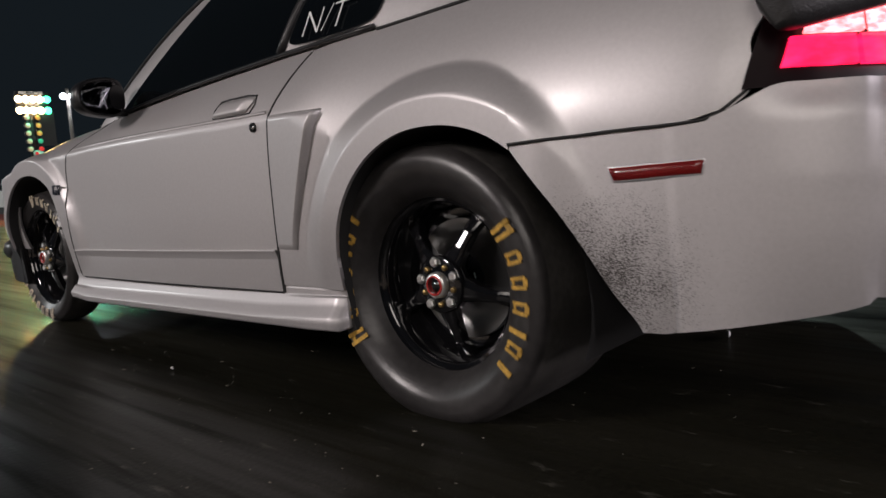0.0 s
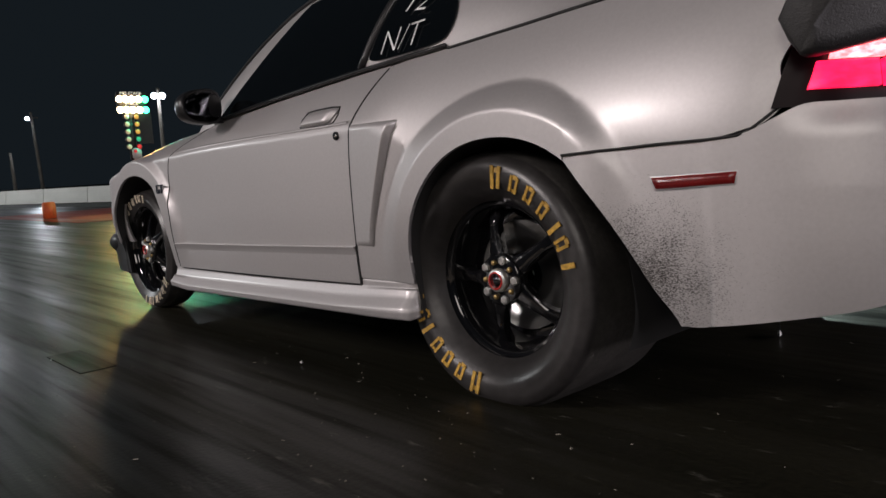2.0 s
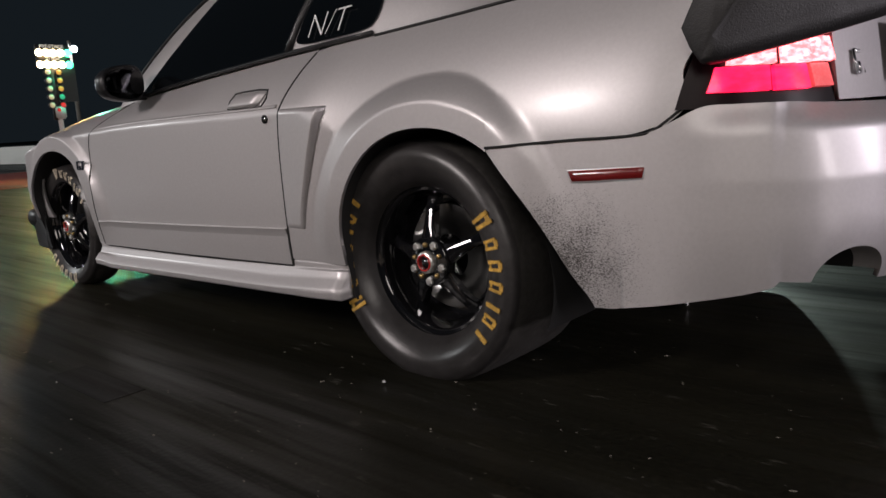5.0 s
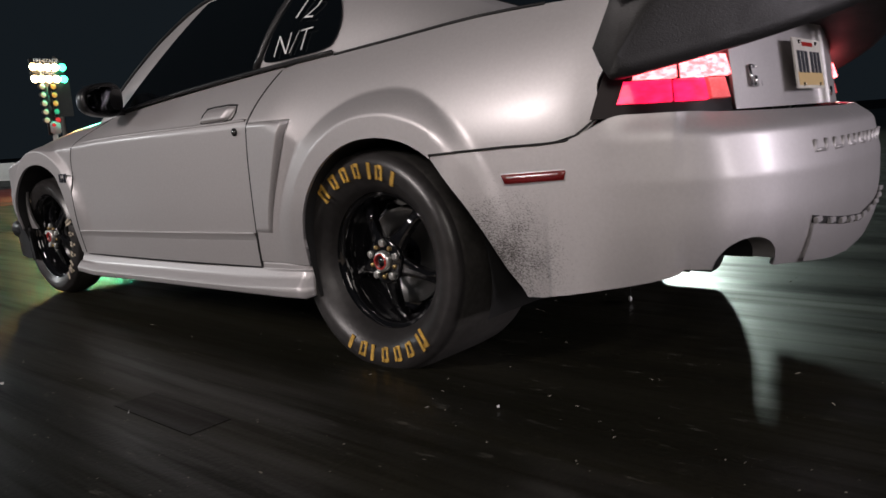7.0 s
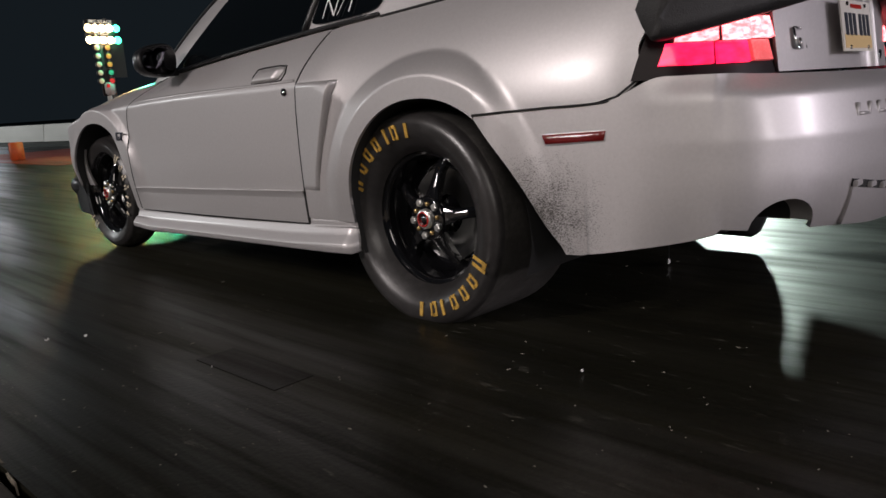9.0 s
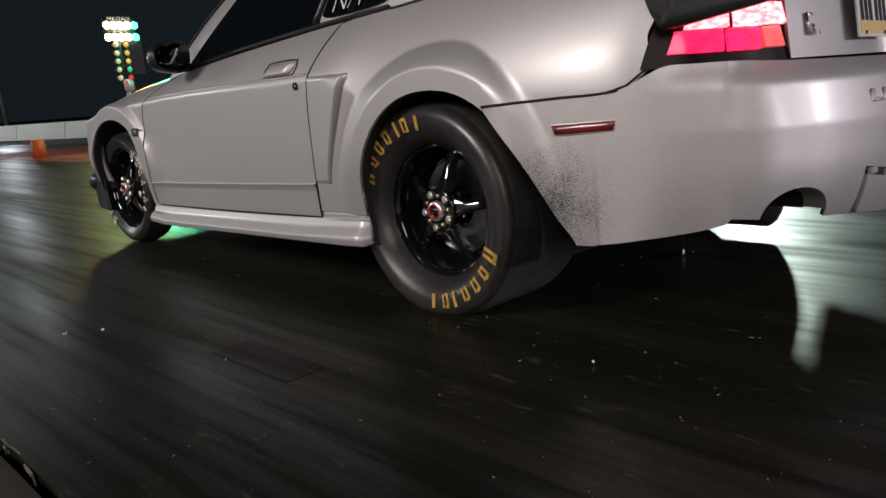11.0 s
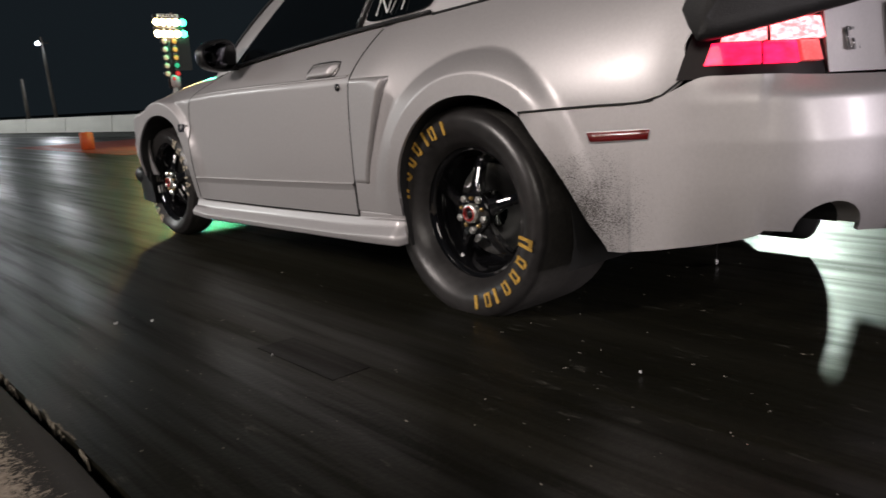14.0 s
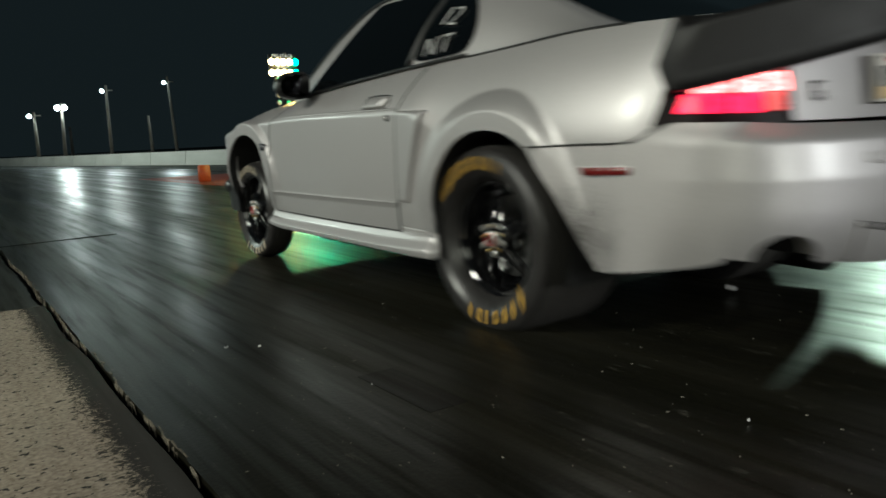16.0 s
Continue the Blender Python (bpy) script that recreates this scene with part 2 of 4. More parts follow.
def tube(points, radius, bm=None, sides=8, closed=False):
    """A round bar along points."""
    bm = bm or bmesh.new()
    pts = [Vector(p) for p in points]
    rings = []
    for n, p in enumerate(pts):
        d = (pts[min(n + 1, len(pts) - 1)] - pts[max(n - 1, 0)]).normalized()
        a = d.orthogonal().normalized() if abs(d.z) > 0.95 else d.cross(Vector((0, 0, 1))).normalized()
        b = d.cross(a)
        r = radius[n] if isinstance(radius, (list, tuple)) else radius
        rings.append([bm.verts.new(p + r * (math.cos(t) * a + math.sin(t) * b)) for t in np.linspace(0, 2 * math.pi, sides, endpoint=False)])
    for a, b in zip(rings, rings[1:]):
        for k in range(sides):
            bm.faces.new((a[k], a[(k + 1) % sides], b[(k + 1) % sides], b[k]))
    bm.faces.new(rings[0][::-1])
    bm.faces.new(rings[-1])
    bmesh.ops.recalc_face_normals(bm, faces=bm.faces)
    return bm


def lathe(profile, sides=64):
    """A ring round the x axis from (x, radius) rows."""
    bm = bmesh.new()
    rings = [[bm.verts.new((x, r * math.cos(t), r * math.sin(t))) for t in np.linspace(0, 2 * math.pi, sides, endpoint=False)] for x, r in profile]
    for a, b in zip(rings, rings[1:]):
        for k in range(sides):
            bm.faces.new((a[k], b[k], b[(k + 1) % sides], a[(k + 1) % sides]))
    bmesh.ops.recalc_face_normals(bm, faces=bm.faces)
    return bm


def ribbon(points, normal_of, width, lift=0.002):
    """A narrow strip along points that lies a little proud of a surface."""
    bm = bmesh.new()
    pts = [Vector(p) for p in points]
    rows = []
    for n, p in enumerate(pts):
        d = (pts[min(n + 1, len(pts) - 1)] - pts[max(n - 1, 0)]).normalized()
        nn = Vector(normal_of(p)).normalized()
        s = d.cross(nn).normalized() * width / 2
        rows.append([bm.verts.new(p + s + nn * (lift - 0.006)), bm.verts.new(p + s + nn * lift), bm.verts.new(p - s + nn * lift), bm.verts.new(p - s + nn * (lift - 0.006))])
    for a, b in zip(rows, rows[1:]):
        for k in range(3):
            bm.faces.new((a[k], a[k + 1], b[k + 1], b[k]))
    bmesh.ops.recalc_face_normals(bm, faces=bm.faces)
    return bm


# ---- the car: origin on the ground under the rear axle, y ahead, its near side at -x ----
WHEELBASE, HUB_Z, HUB_FZ, ROLL_R = 2.573, 0.345, 0.322, 0.345
WIDTH = [(-0.95, 0.815), (-0.82, 0.842), (-0.74, 0.868), (-0.55, 0.897), (-0.33, 0.912), (0.0, 0.915), (0.55, 0.918), (1.2, 0.922), (1.9, 0.905), (2.15, 0.897), (2.57, 0.90), (2.8, 0.882), (2.95, 0.858), (3.25, 0.73), (3.42, 0.55), (3.5, 0.4)]
SHOULDER = [(-1.0, 1.05), (-0.85, 1.068), (-0.45, 1.075), (-0.06, 1.052), (0.2, 1.036), (0.7, 1.006), (1.67, 0.93), (1.95, 0.90), (2.4, 0.862), (2.7, 0.828), (3.0, 0.768), (3.2, 0.705), (3.42, 0.61)]
EDGE_X = [(-1.0, 0.73), (-0.45, 0.76), (0.2, 0.772), (0.7, 0.785), (1.67, 0.79), (1.95, 0.77), (2.4, 0.76), (3.0, 0.66), (3.4, 0.42)]
CREASE = [(-1.0, 0.86), (0.0, 0.85), (0.55, 0.838), (1.9, 0.815), (2.5, 0.78), (3.4, 0.66)]
ARCH_R, ARCH_F = (-0.105, 0.365, 0.385), (2.42, 0.335, 0.385)


def smoothstep(a, b, v):
    u = min(1, max(0, (v - a) / (b - a)))
    return u * u * (3 - 2 * u)


def side_x(y, z):
    """The half width of the body at a height, with the flares over the wheels."""
    w, zs, ex, zc = lerp(WIDTH, y), lerp(SHOULDER, y), lerp(EDGE_X, y), lerp(CREASE, y)
    x = w - 0.02 * max(0, (0.55 - z) / 0.3) ** 2
    m = smoothstep(0.45, 0.15, y)
    zc -= 0.015 + 0.13 * m
    if z > zc:
        u = (z - zc) / max(0.02, zs - zc)
        x = w - (w - ex) * ((1 - m) * (0.72 * u + 0.28 * u ** 2.2) + m * u ** 1.75)
    for (cy, cz, r), top in ((ARCH_R, 0.944), (ARCH_F, 0.924)):
        d = math.hypot(y - cy, z - cz)
        back = -(y - cy) if cy < 1 else y - cy
        out = (0.530 if cy < 1 else 0.49) - 0.045 * smoothstep(0.1, 0.45, back)
        if d < out and z > cz - 0.25:
            f = min(1, (out - d) / max(0.035, out - r - 0.070))
            f = f if f < 0.9 else 0.9 + 0.1 * smoothstep(0.9, 1.0, f)
            f *= smoothstep(-0.10, 0.22, z - cz)
            if cy < 1:
                f *= 1 - 0.8 * smoothstep(0.26, 0.41, back)
            x += max(0, top - x) * f
    return x


def side_point(y, z, proud=0.0):
    return Vector((-side_x(y, z) - proud, y, z))


def side_normal(p):
    e = 0.004
    a = side_point(p.y + e, p.z) - side_point(p.y - e, p.z)
    b = side_point(p.y, p.z + e) - side_point(p.y, p.z - e)
    n = a.cross(b)
    return n if n.x < 0 else -n


def arch_z(y, arch):
    cy, cz, r = arch
    d = (y - cy) / r
    return cz + 1.0 * r * math.sqrt(max(0, 1 - abs(d) ** 2.15)) if abs(d) < 1 else None


def door_rear(z):
    return lerp([(0.28, 0.562), (0.43, 0.558), (0.84, 0.546), (0.92, 0.52), (1.02, 0.47)], z)


def door_front(z):
    return lerp([(0.25, 2.05), (0.5, 2.03), (0.82, 2.0), (0.88, 1.90), (0.95, 1.72)], z)


def seam_z(y):
    return lerp([(-0.80, 0.724), (-0.74, 0.712), (-0.55, 0.703), (-0.3, 0.690)], y)


def steps(a, b, n):
    return [a + (b - a) * k / n for k in range(n + 1)]


def quarter_low(y):
    if y < -0.335:
        return seam_z(y) + 0.003
    z = arch_z(y, ARCH_R)
    return max(z, 0.30) if z else 0.325


def fender_low(y):
    z = arch_z(y, ARCH_F)
    if z:
        return max(z, 0.27)
    return 0.27 if y < 2.4 else 0.45


car = tagged(new("car"), "silver two-door coupe with black drag wheels on the start line", "car")


def both(name, make, mat, label=""):
    """A part of the near side and its mirror image on the far side."""
    for side in (1, -1):
        bm = make()
        if side < 0:
            for w in bm.verts:
                w.co.x = -w.co.x
            bmesh.ops.reverse_faces(bm, faces=bm.faces)
        part(name, bm, mat, car, label)


def quarter_point(u, v):
    y = u
    lo, hi = quarter_low(y), lerp(SHOULDER, y)
    z = lo + (hi - lo) * v
    if y > 0.40:
        y = 0.40 + (y - 0.40) * (door_rear(z) - 0.003 - 0.40) / 0.16
    if y < -0.70:
        end = lerp([(0.70, -0.735), (0.72, -0.765), (0.765, -0.815), (0.85, -0.808), (0.89, -0.825), (1.03, -0.90), (1.07, -0.92)], z)
        y = -0.70 + (y + 0.70) * (end + 0.70) / -0.12
    return side_point(y, z)


rows_q = sorted(set(steps(-0.82, -0.34, 26) + [-0.336, -0.334] + steps(-0.33, 0.272, 60) + [0.276, 0.279, 0.2795] + steps(0.281, 0.56, 22)), reverse=True)
both("quarter_panel", lambda: sheet(quarter_point, rows_q, steps(0, 1, 44), 0.012, True), SPATTERED)


def door_point(u, v):
    z = 0.300 - 0.035 * u + (lerp(SHOULDER, 0.5 + 1.3 * u) - 0.300 + 0.035 * u) * v
    a, b = door_rear(z) + 0.003, door_front(z) - 0.003
    return side_point(a + (b - a) * u, z)


both("door", lambda: sheet(door_point, steps(0, 1, 44), steps(0, 1, 60), 0.012), PAINT)


def fender_point(u, v):
    lo, hi = fender_low(u), lerp(SHOULDER, u)
    z = lo + (hi - lo) * v
    y = u
    if u < 2.2:
        y = 2.2 + (u - 2.2) * (2.2 - door_front(z) - 0.003) / 0.25
    return side_point(y, z)


rows_f = sorted(set(steps(1.95, 2.034, 8) + [2.0349, 2.0353] + steps(2.036, 2.804, 64) + [2.8047, 2.8053] + steps(2.81, 3.46, 20)))
both("fender", lambda: sheet(fender_point, rows_f, steps(0, 1, 40), 0.012), PAINT)


# lip and dark inner liner of each wheel opening
def liner(arch, low):
    cy, cz, r = arch

    def fn(u, v):
        a = math.pi * (-0.12 + 1.24 * u)
        y = cy + math.copysign(abs(math.cos(a)) ** (2 / 2.15), math.cos(a)) * r
        z = cz + math.copysign(abs(math.sin(a)) ** (2 / 2.15), math.sin(a)) * r
        return Vector((-side_x(y, max(z, low)) + 0.008 + v, y, z))
    return sheet(fn, steps(0, 1, 60), [0, 0.012, 0.4])


both("wheel_well_liner", lambda: liner(ARCH_R, 0.3), UNDER)
both("wheel_well_liner", lambda: liner(ARCH_F, 0.3), UNDER)


# rounded plate added behind the far rear tyre to shape the shadow it casts
def shadow_plate():
    bm = bmesh.new()
    rows = []
    for k in range(25):
        a = math.radians(62 - 7.5 * k * 0.75)
        y, z = -0.19 - 0.39 * math.cos(a), 0.245 + 0.375 * math.sin(a)
        y2, z2 = -0.10 - 0.27 * math.cos(a), 0.255 + 0.29 * math.sin(a)
        z, z2 = max(0.05, z), max(0.06, z2)
        rows.append([bm.verts.new(p) for p in ((0.755, y, z), (0.70, y, z), (0.70, y2, z2), (0.755, y2, z2))])
    for a, b in zip(rows, rows[1:]):
        for k in range(4):
            bm.faces.new((a[k], a[(k + 1) % 4], b[(k + 1) % 4], b[k]))
    bm.faces.new(rows[0])
    bm.faces.new(rows[-1])
    bmesh.ops.recalc_face_normals(bm, faces=bm.faces)
    return bm


part("shadow_plate", shadow_plate(), UNDER, car, "added black plate that rounds the shadow behind the tyre")


# side skirt
def skirt_point(u, v):
    y = 0.286 + 1.80 * u
    sec = [(-0.895, 0.335), (-0.907, 0.326), (-0.907, 0.303), (-0.920, 0.270), (-0.944, 0.242), (-0.950, 0.234), (-0.946, 0.212), (-0.80, 0.22)]
    k = min(int(v), len(sec) - 2)
    x, z = (sec[k][i] + (sec[k + 1][i] - sec[k][i]) * (v - k) for i in (0, 1))
    if u < 0.06:
        x += 0.012 * (1 - u / 0.06)
    bulge = smoothstep(0.25, 0.0, u)
    z += 0.012 * bulge * (1 if 2 < v < 5 else 0)
    if u < 0:
        return Vector((-0.80, 0.286, z))
    return Vector((x * (1 - 0.025 * u), y, z - 0.045 * u + (0.012 * smoothstep(0.9, 1, u) if v > 3 else 0)))


both("side_skirt", lambda: sheet(skirt_point, [-1] + steps(0, 1, 40), steps(0, 7, 28), 0.006, True), PAINT)


# false air scoop ahead of the rear wheel: flush at the door, proud at its rear edge
def scoop_point(u, v):
    z = 0.434 + 0.398 * v
    a, b = door_rear(z) - 0.006, 0.468 - 0.142 * v ** 1.25
    y = a + (b - a) * min(u, 1)
    p = side_point(y, z)
    rise = 0.004 + 0.026 * (min(u, 1)) * (0.45 + 0.55 * v)
    edge = min(1, min(v, 1 - v) / 0.02)
    return Vector((p.x - (rise * edge if u <= 1 else -0.002), y - (0.006 if u > 1 else 0), z))


both("side_scoop", lambda: sheet(scoop_point, steps(0, 0.9, 9) + [0.97, 1.0, 1.02], [0, 0.008, 0.02] + steps(0.05, 0.95, 18) + [0.98, 0.992, 1], 0, True), PAINT, "raised side scoop")


# rear bumper cover: round the corner in plan
BUMPER_PLAN = [(0.0, -1.25), (0.25, -1.24), (0.5, -1.195), (0.63, -1.145), (0.735, -1.07), (0.805, -0.965), (0.85, -0.84), (0.872, -0.72), (0.893, -0.58), (0.908, -0.42), (0.915, -0.30)]
BUMPER_LEN = [0.0]
for (xa, ya), (xb, yb) in zip(BUMPER_PLAN, BUMPER_PLAN[1:]):
    BUMPER_LEN.append(BUMPER_LEN[-1] + math.hypot(xb - xa, yb - ya))
BX = list(zip(BUMPER_LEN, [p[0] for p in BUMPER_PLAN]))
BY = list(zip(BUMPER_LEN, [p[1] for p in BUMPER_PLAN]))
CORNER = 0.86   # the length at which the side begins


def bumper_plan(w, z):
    x, y = lerp(BX, w), lerp(BY, w)
    tuck = 0.055 * max(0, (0.52 - z) / 0.2) ** 2 + 0.06 * smoothstep(0.70, 0.775, z) + 0.03 * max(0, (z - 0.6) / 0.15)
    f = smoothstep(CORNER + 0.05, CORNER - 0.25, w)
    n = Vector((0.25 + 0.75 * (1 - f), -f, 0)).normalized()
    x -= n.x * tuck * (0.35 * (1 - smoothstep(0.95, 1.10, w)) if w > CORNER else 0.6)
    y -= n.y * tuck
    return x, y


def bumper_top(w):
    return lerp([(0, 0.752), (0.55, 0.756), (0.96, 0.766), (1.02, 0.764), (1.07, 0.740), (1.12, 0.717), (1.18, 0.709), (1.4, 0.700), (1.7, 0.688)], w)


def bumper_low(w):
    y = lerp(BY, w)
    if w > CORNER:
        z = lerp([(-1.04, 0.378), (-0.94, 0.347), (-0.81, 0.322), (-0.66, 0.298), (-0.3, 0.290)], y)
    else:
        z = lerp([(0, 0.300), (0.25, 0.320), (0.5, 0.350), (0.86, 0.375)], w)
        d = (w - 0.665) / 0.112
        if abs(d) < 1:
            z = max(z, 0.352 + 0.092 * math.sqrt(1 - d * d))
    return z


W_END = BUMPER_LEN[-1]


def bumper_point(u, v):
    w = u
    lo, hi = bumper_low(w), bumper_top(w)
    z = lo + (hi - lo) * v
    x, y = bumper_plan(w, z)
    if w > 1.2:   # the front edge follows the wheel opening
        cy, cz, r = ARCH_R
        lim = lerp([(0.25, -0.61), (0.30, -0.595), (0.37, -0.545), (0.46, -0.49), (0.56, -0.428), (0.69, -0.327)], z)
        y0 = lerp(BY, 1.2)
        y = y0 + (y - y0) * (lim - y0) / (lerp(BY, W_END) - y0)
        x = side_x(y, z) if z > 0.28 else x
        x -= 0.004
    return Vector((-x, y, z))


us = sorted(set(steps(0, 0.54, 20) + [0.5528, 0.5532] + steps(0.555, 0.775, 28) + [0.7768, 0.7772] + steps(0.782, 1.2, 34) + steps(1.2, W_END, 26)))
bm = sheet(bumper_point, us, steps(0, 1, 40), 0.012, False)
mirrored(bm)
bmesh.ops.remove_doubles(bm, verts=[w for w in bm.verts if abs(w.co.x) < 1e-4], dist=1e-3)
bumper = part("rear_bumper", bm, SPATTERED, car, "silver bumper cover with black rubber spatter behind the tyre")


def rim_of_notch(u, v):
    w = 0.665 + 0.112 * math.cos(math.pi * u)
    z = max(0.372, 0.352 + 0.092 * math.sin(math.pi * u))
    x, y = bumper_plan(w, z)
    return Vector((-x + 0.01 * v, y + 0.06 * v, z))


both("exhaust_cutout", lambda: sheet(rim_of_notch, steps(0.08, 0.92, 30), steps(0, 1, 4)), PAINT)


# dark sheet added inside the cutout, standing in for the shade there
def backing_point(u, v):
    p = rim_of_notch(u, 1)
    return Vector((p.x, p.y + 0.24 * v, max(0.362, p.z)))


both("cutout_backing", lambda: sheet(backing_point, steps(0.02, 0.98, 24), steps(0, 1, 3), 0.004), UNDER)

# lower valance below a notched ledge in the middle of the bumper


def on_bumper(x, z, proud):
    bx, by = bumper_plan(abs(x), z)
    return Vector((math.copysign(bx, x), by - proud, z))


bm = sheet(lambda u, v: on_bumper(u, bumper_low(abs(u)) + 0.004 + (0.095 + 0.02 * abs(u)) * v, 0.014 - 0.006 * v), steps(-0.43, 0.43, 34), steps(0, 1, 8), 0.012)
part("valance", bm, PAINT, car)
bm = sheet(lambda u, v: on_bumper(u, bumper_low(abs(u)) + 0.101 + 0.02 * abs(u) + 0.02 * v, 0.004), steps(-0.43, 0.43, 34), steps(0, 1, 3), 0.003)
part("valance_slot", bm, UNDER, car)
for k in range(10):
    x = -0.405 + 0.09 * k
    part("valance_tab", box((0.05, 0.012, 0.016), on_bumper(x, bumper_low(abs(x)) + 0.111 + 0.02 * abs(x), 0.006), 0.002), PAINT, car, smooth=False)


# seams
def seam(points, width=0.006):
    return ribbon([side_point(y, z) for y, z in points], side_normal, width, 0.0015)


both("bumper_seam", lambda: seam([(y, seam_z(y)) for y in steps(-0.333, -0.735, 24)] + [(-0.76, 0.722), (-0.785, 0.742), (-0.812, 0.764)], 0.006), SEAM)
both("door_seam", lambda: seam([(door_rear(z), z) for z in steps(0.30, 1.01, 40)], 0.008), SEAM)
both("door_seam", lambda: seam([(door_front(z), z) for z in steps(0.27, 0.94, 40)], 0.006), SEAM)
both("door_seam", lambda: seam([(y, 0.300 - 0.035 * (y - 0.56) / 1.49) for y in steps(0.56, 2.04, 30)], 0.006), SEAM)
both("scoop_gap", lambda: seam([(0.560, 0.30), (0.560, 0.36), (0.559, 0.43)], 0.012), SEAM)


# door rub crease and low feature line
def crease_strip(u, v):
    y = 0.565 + 1.43 * u
    z = lerp(CREASE, y) - 0.002 + 0.012 * v
    return side_point(y, z, 0.006 * math.sin(math.pi * v) * (0.35 + 0.65 * (1 - u)))


both("door_crease", lambda: sheet(crease_strip, steps(0, 1, 30), steps(0, 1, 5), 0, False), PAINT)


def low_line(u, v):
    y = 0.565 + 1.46 * u
    z = 0.432 - 0.045 * u - 0.03 * v
    return side_point(y, z, 0.010 * (1 - v) ** 1.5 * (1 if v > 0 else 0))


both("door_moulding", lambda: sheet(low_line, steps(0, 1, 30), [0, 0.04, 0.15, 0.3, 0.6, 1], 0, True), PAINT)


# ---- greenhouse, hood and deck ----
RAIL_Z = [(-0.50, 1.078), (-0.35, 1.13), (-0.15, 1.21), (0.05, 1.285), (0.3, 1.345), (0.6, 1.383), (0.9, 1.395), (1.2, 1.382), (1.5, 1.265), (1.75, 1.12), (1.98, 0.955)]
RAIL_X = [(-0.50, 0.70), (-0.15, 0.63), (0.3, 0.585), (0.9, 0.575), (1.2, 0.585), (1.5, 0.625), (1.98, 0.71)]


def sill(y):
    return min(lerp(SHOULDER, y) + 0.004, lerp(RAIL_Z, y) - 0.003), lerp(EDGE_X, y) - 0.004


def house_point(y, t, proud=0.0):
    zl, xl = sill(y)
    zr, xr = lerp(RAIL_Z, y), lerp(RAIL_X, y)
    x = xl + (xr - xl) * t + 0.03 * math.sin(math.pi * t) * min(1, (zr - zl) / 0.3)
    return Vector((-x - proud, y, zl + (zr - zl) * t + proud * 0.3))


both("pillar_panel", lambda: sheet(house_point, steps(-0.5, 1.96, 60), steps(0, 1, 14), 0.01, True), PAINT)


def roof_point(y, u, proud=0.0):
    xr, zr = lerp(RAIL_X, y), lerp(RAIL_Z, y)
    return Vector((xr * u, y, zr + 0.045 * (1 - u * u) * min(1, max(0.3, (zr - 0.9) / 0.4)) + 0.012 * (1 - abs(u) ** 6) + proud))


both("belt_seam", lambda: tube([Vector((-lerp(EDGE_X, y) - 0.001, y, lerp(SHOULDER, y) + 0.001)) for y in steps(-0.62, 0.21, 24)], 0.005, None, 6), SEAM)
part("roof", sheet(roof_point, steps(-0.02, 1.27, 26), steps(-1, 1, 24), 0.012, True), PAINT, car)
part("windscreen", sheet(lambda y, u: roof_point(y, u * 0.95), steps(1.28, 1.97, 20), steps(-1, 1, 20), 0.006, True), GLASS, car)
part("rear_window", sheet(lambda y, u: roof_point(y, u * 0.90, 0.003), steps(-0.49, -0.03, 16), steps(-1, 1, 20), 0.006, True), GLASS, car)
both("rear_pillar", lambda: sheet(lambda y, u: roof_point(y, -1 + 0.12 * u), steps(-0.5, -0.02, 14), steps(0, 1, 4), 0.01, False), PAINT)
both("windscreen_pillar", lambda: sheet(lambda y, u: roof_point(y, -1 + 0.07 * u, 0.004), steps(1.27, 1.96, 16), steps(0, 1, 4), 0.01, False), PAINT)


def hood_point(y, u):
    zs, ex = lerp(SHOULDER, y), lerp(EDGE_X, y)
    return Vector((ex * u, y, zs + 0.085 * (1 - u * u) * smoothstep(3.5, 2.6, y) + 0.02 * (1 - abs(u) ** 8)))


part("hood", sheet(hood_point, steps(1.93, 3.42, 30), steps(-1, 1, 24), 0.01, True), PAINT, car)
part("deck_lid", sheet(lambda y, u: Vector((lerp(EDGE_X, y) * u, y, lerp(SHOULDER, y) + 0.014 * (1 - u * u))), steps(-1.05, -0.47, 13), steps(-1, 1, 16), 0.01, True), PAINT, car)


# front bumper, wrapped in plan
def nose_point(u, v):
    a = u * math.pi / 2
    x = 0.885 * math.cos(a) ** 0.56 if u < 1 else 0
    y = 2.80 + 0.68 * math.sin(a) ** 0.8
    z = 0.36 + 0.27 * v
    return Vector((-x * (1 - 0.05 * (1 - v) ** 2) + 0.02 * v, y - 0.10 * v ** 2 - 0.08 * (1 - v) ** 2, z))


bm = sheet(nose_point, steps(0, 1, 30), steps(0, 1, 16), 0.012)
bmesh.ops.recalc_face_normals(bm, faces=bm.faces)
mirrored(bm)
bmesh.ops.recalc_face_normals(bm, faces=bm.faces)
part("front_bumper", bm, PAINT, car)
both("fog_lamp_pod", lambda: tube([(-0.79, 2.90, 0.35), (-0.81, 2.95, 0.35), (-0.815, 3.02, 0.35), (-0.80, 3.06, 0.35)], [0.05, 0.054, 0.056, 0.042], None, 18), TRIM, "black plastic pod at the bumper corner")
both("air_dam", lambda: sheet(lambda u, v: Vector((-0.865 * math.cos(u * math.pi / 2) ** 0.55 if u < 1 else 0, 2.80 + 0.62 * math.sin(u * math.pi / 2) ** 0.8 - 0.05 * (1 - v), 0.19 + 0.19 * v)), steps(0, 1, 24), steps(0, 1, 4), 0.012), TRIM)
# hidden slab added between the sills to stop light leaking onto the ground
part("leak_block", box((1.60, 1.45, 0.05), (0, 1.32, 0.365), 0.01), UNDER, car, smooth=False)
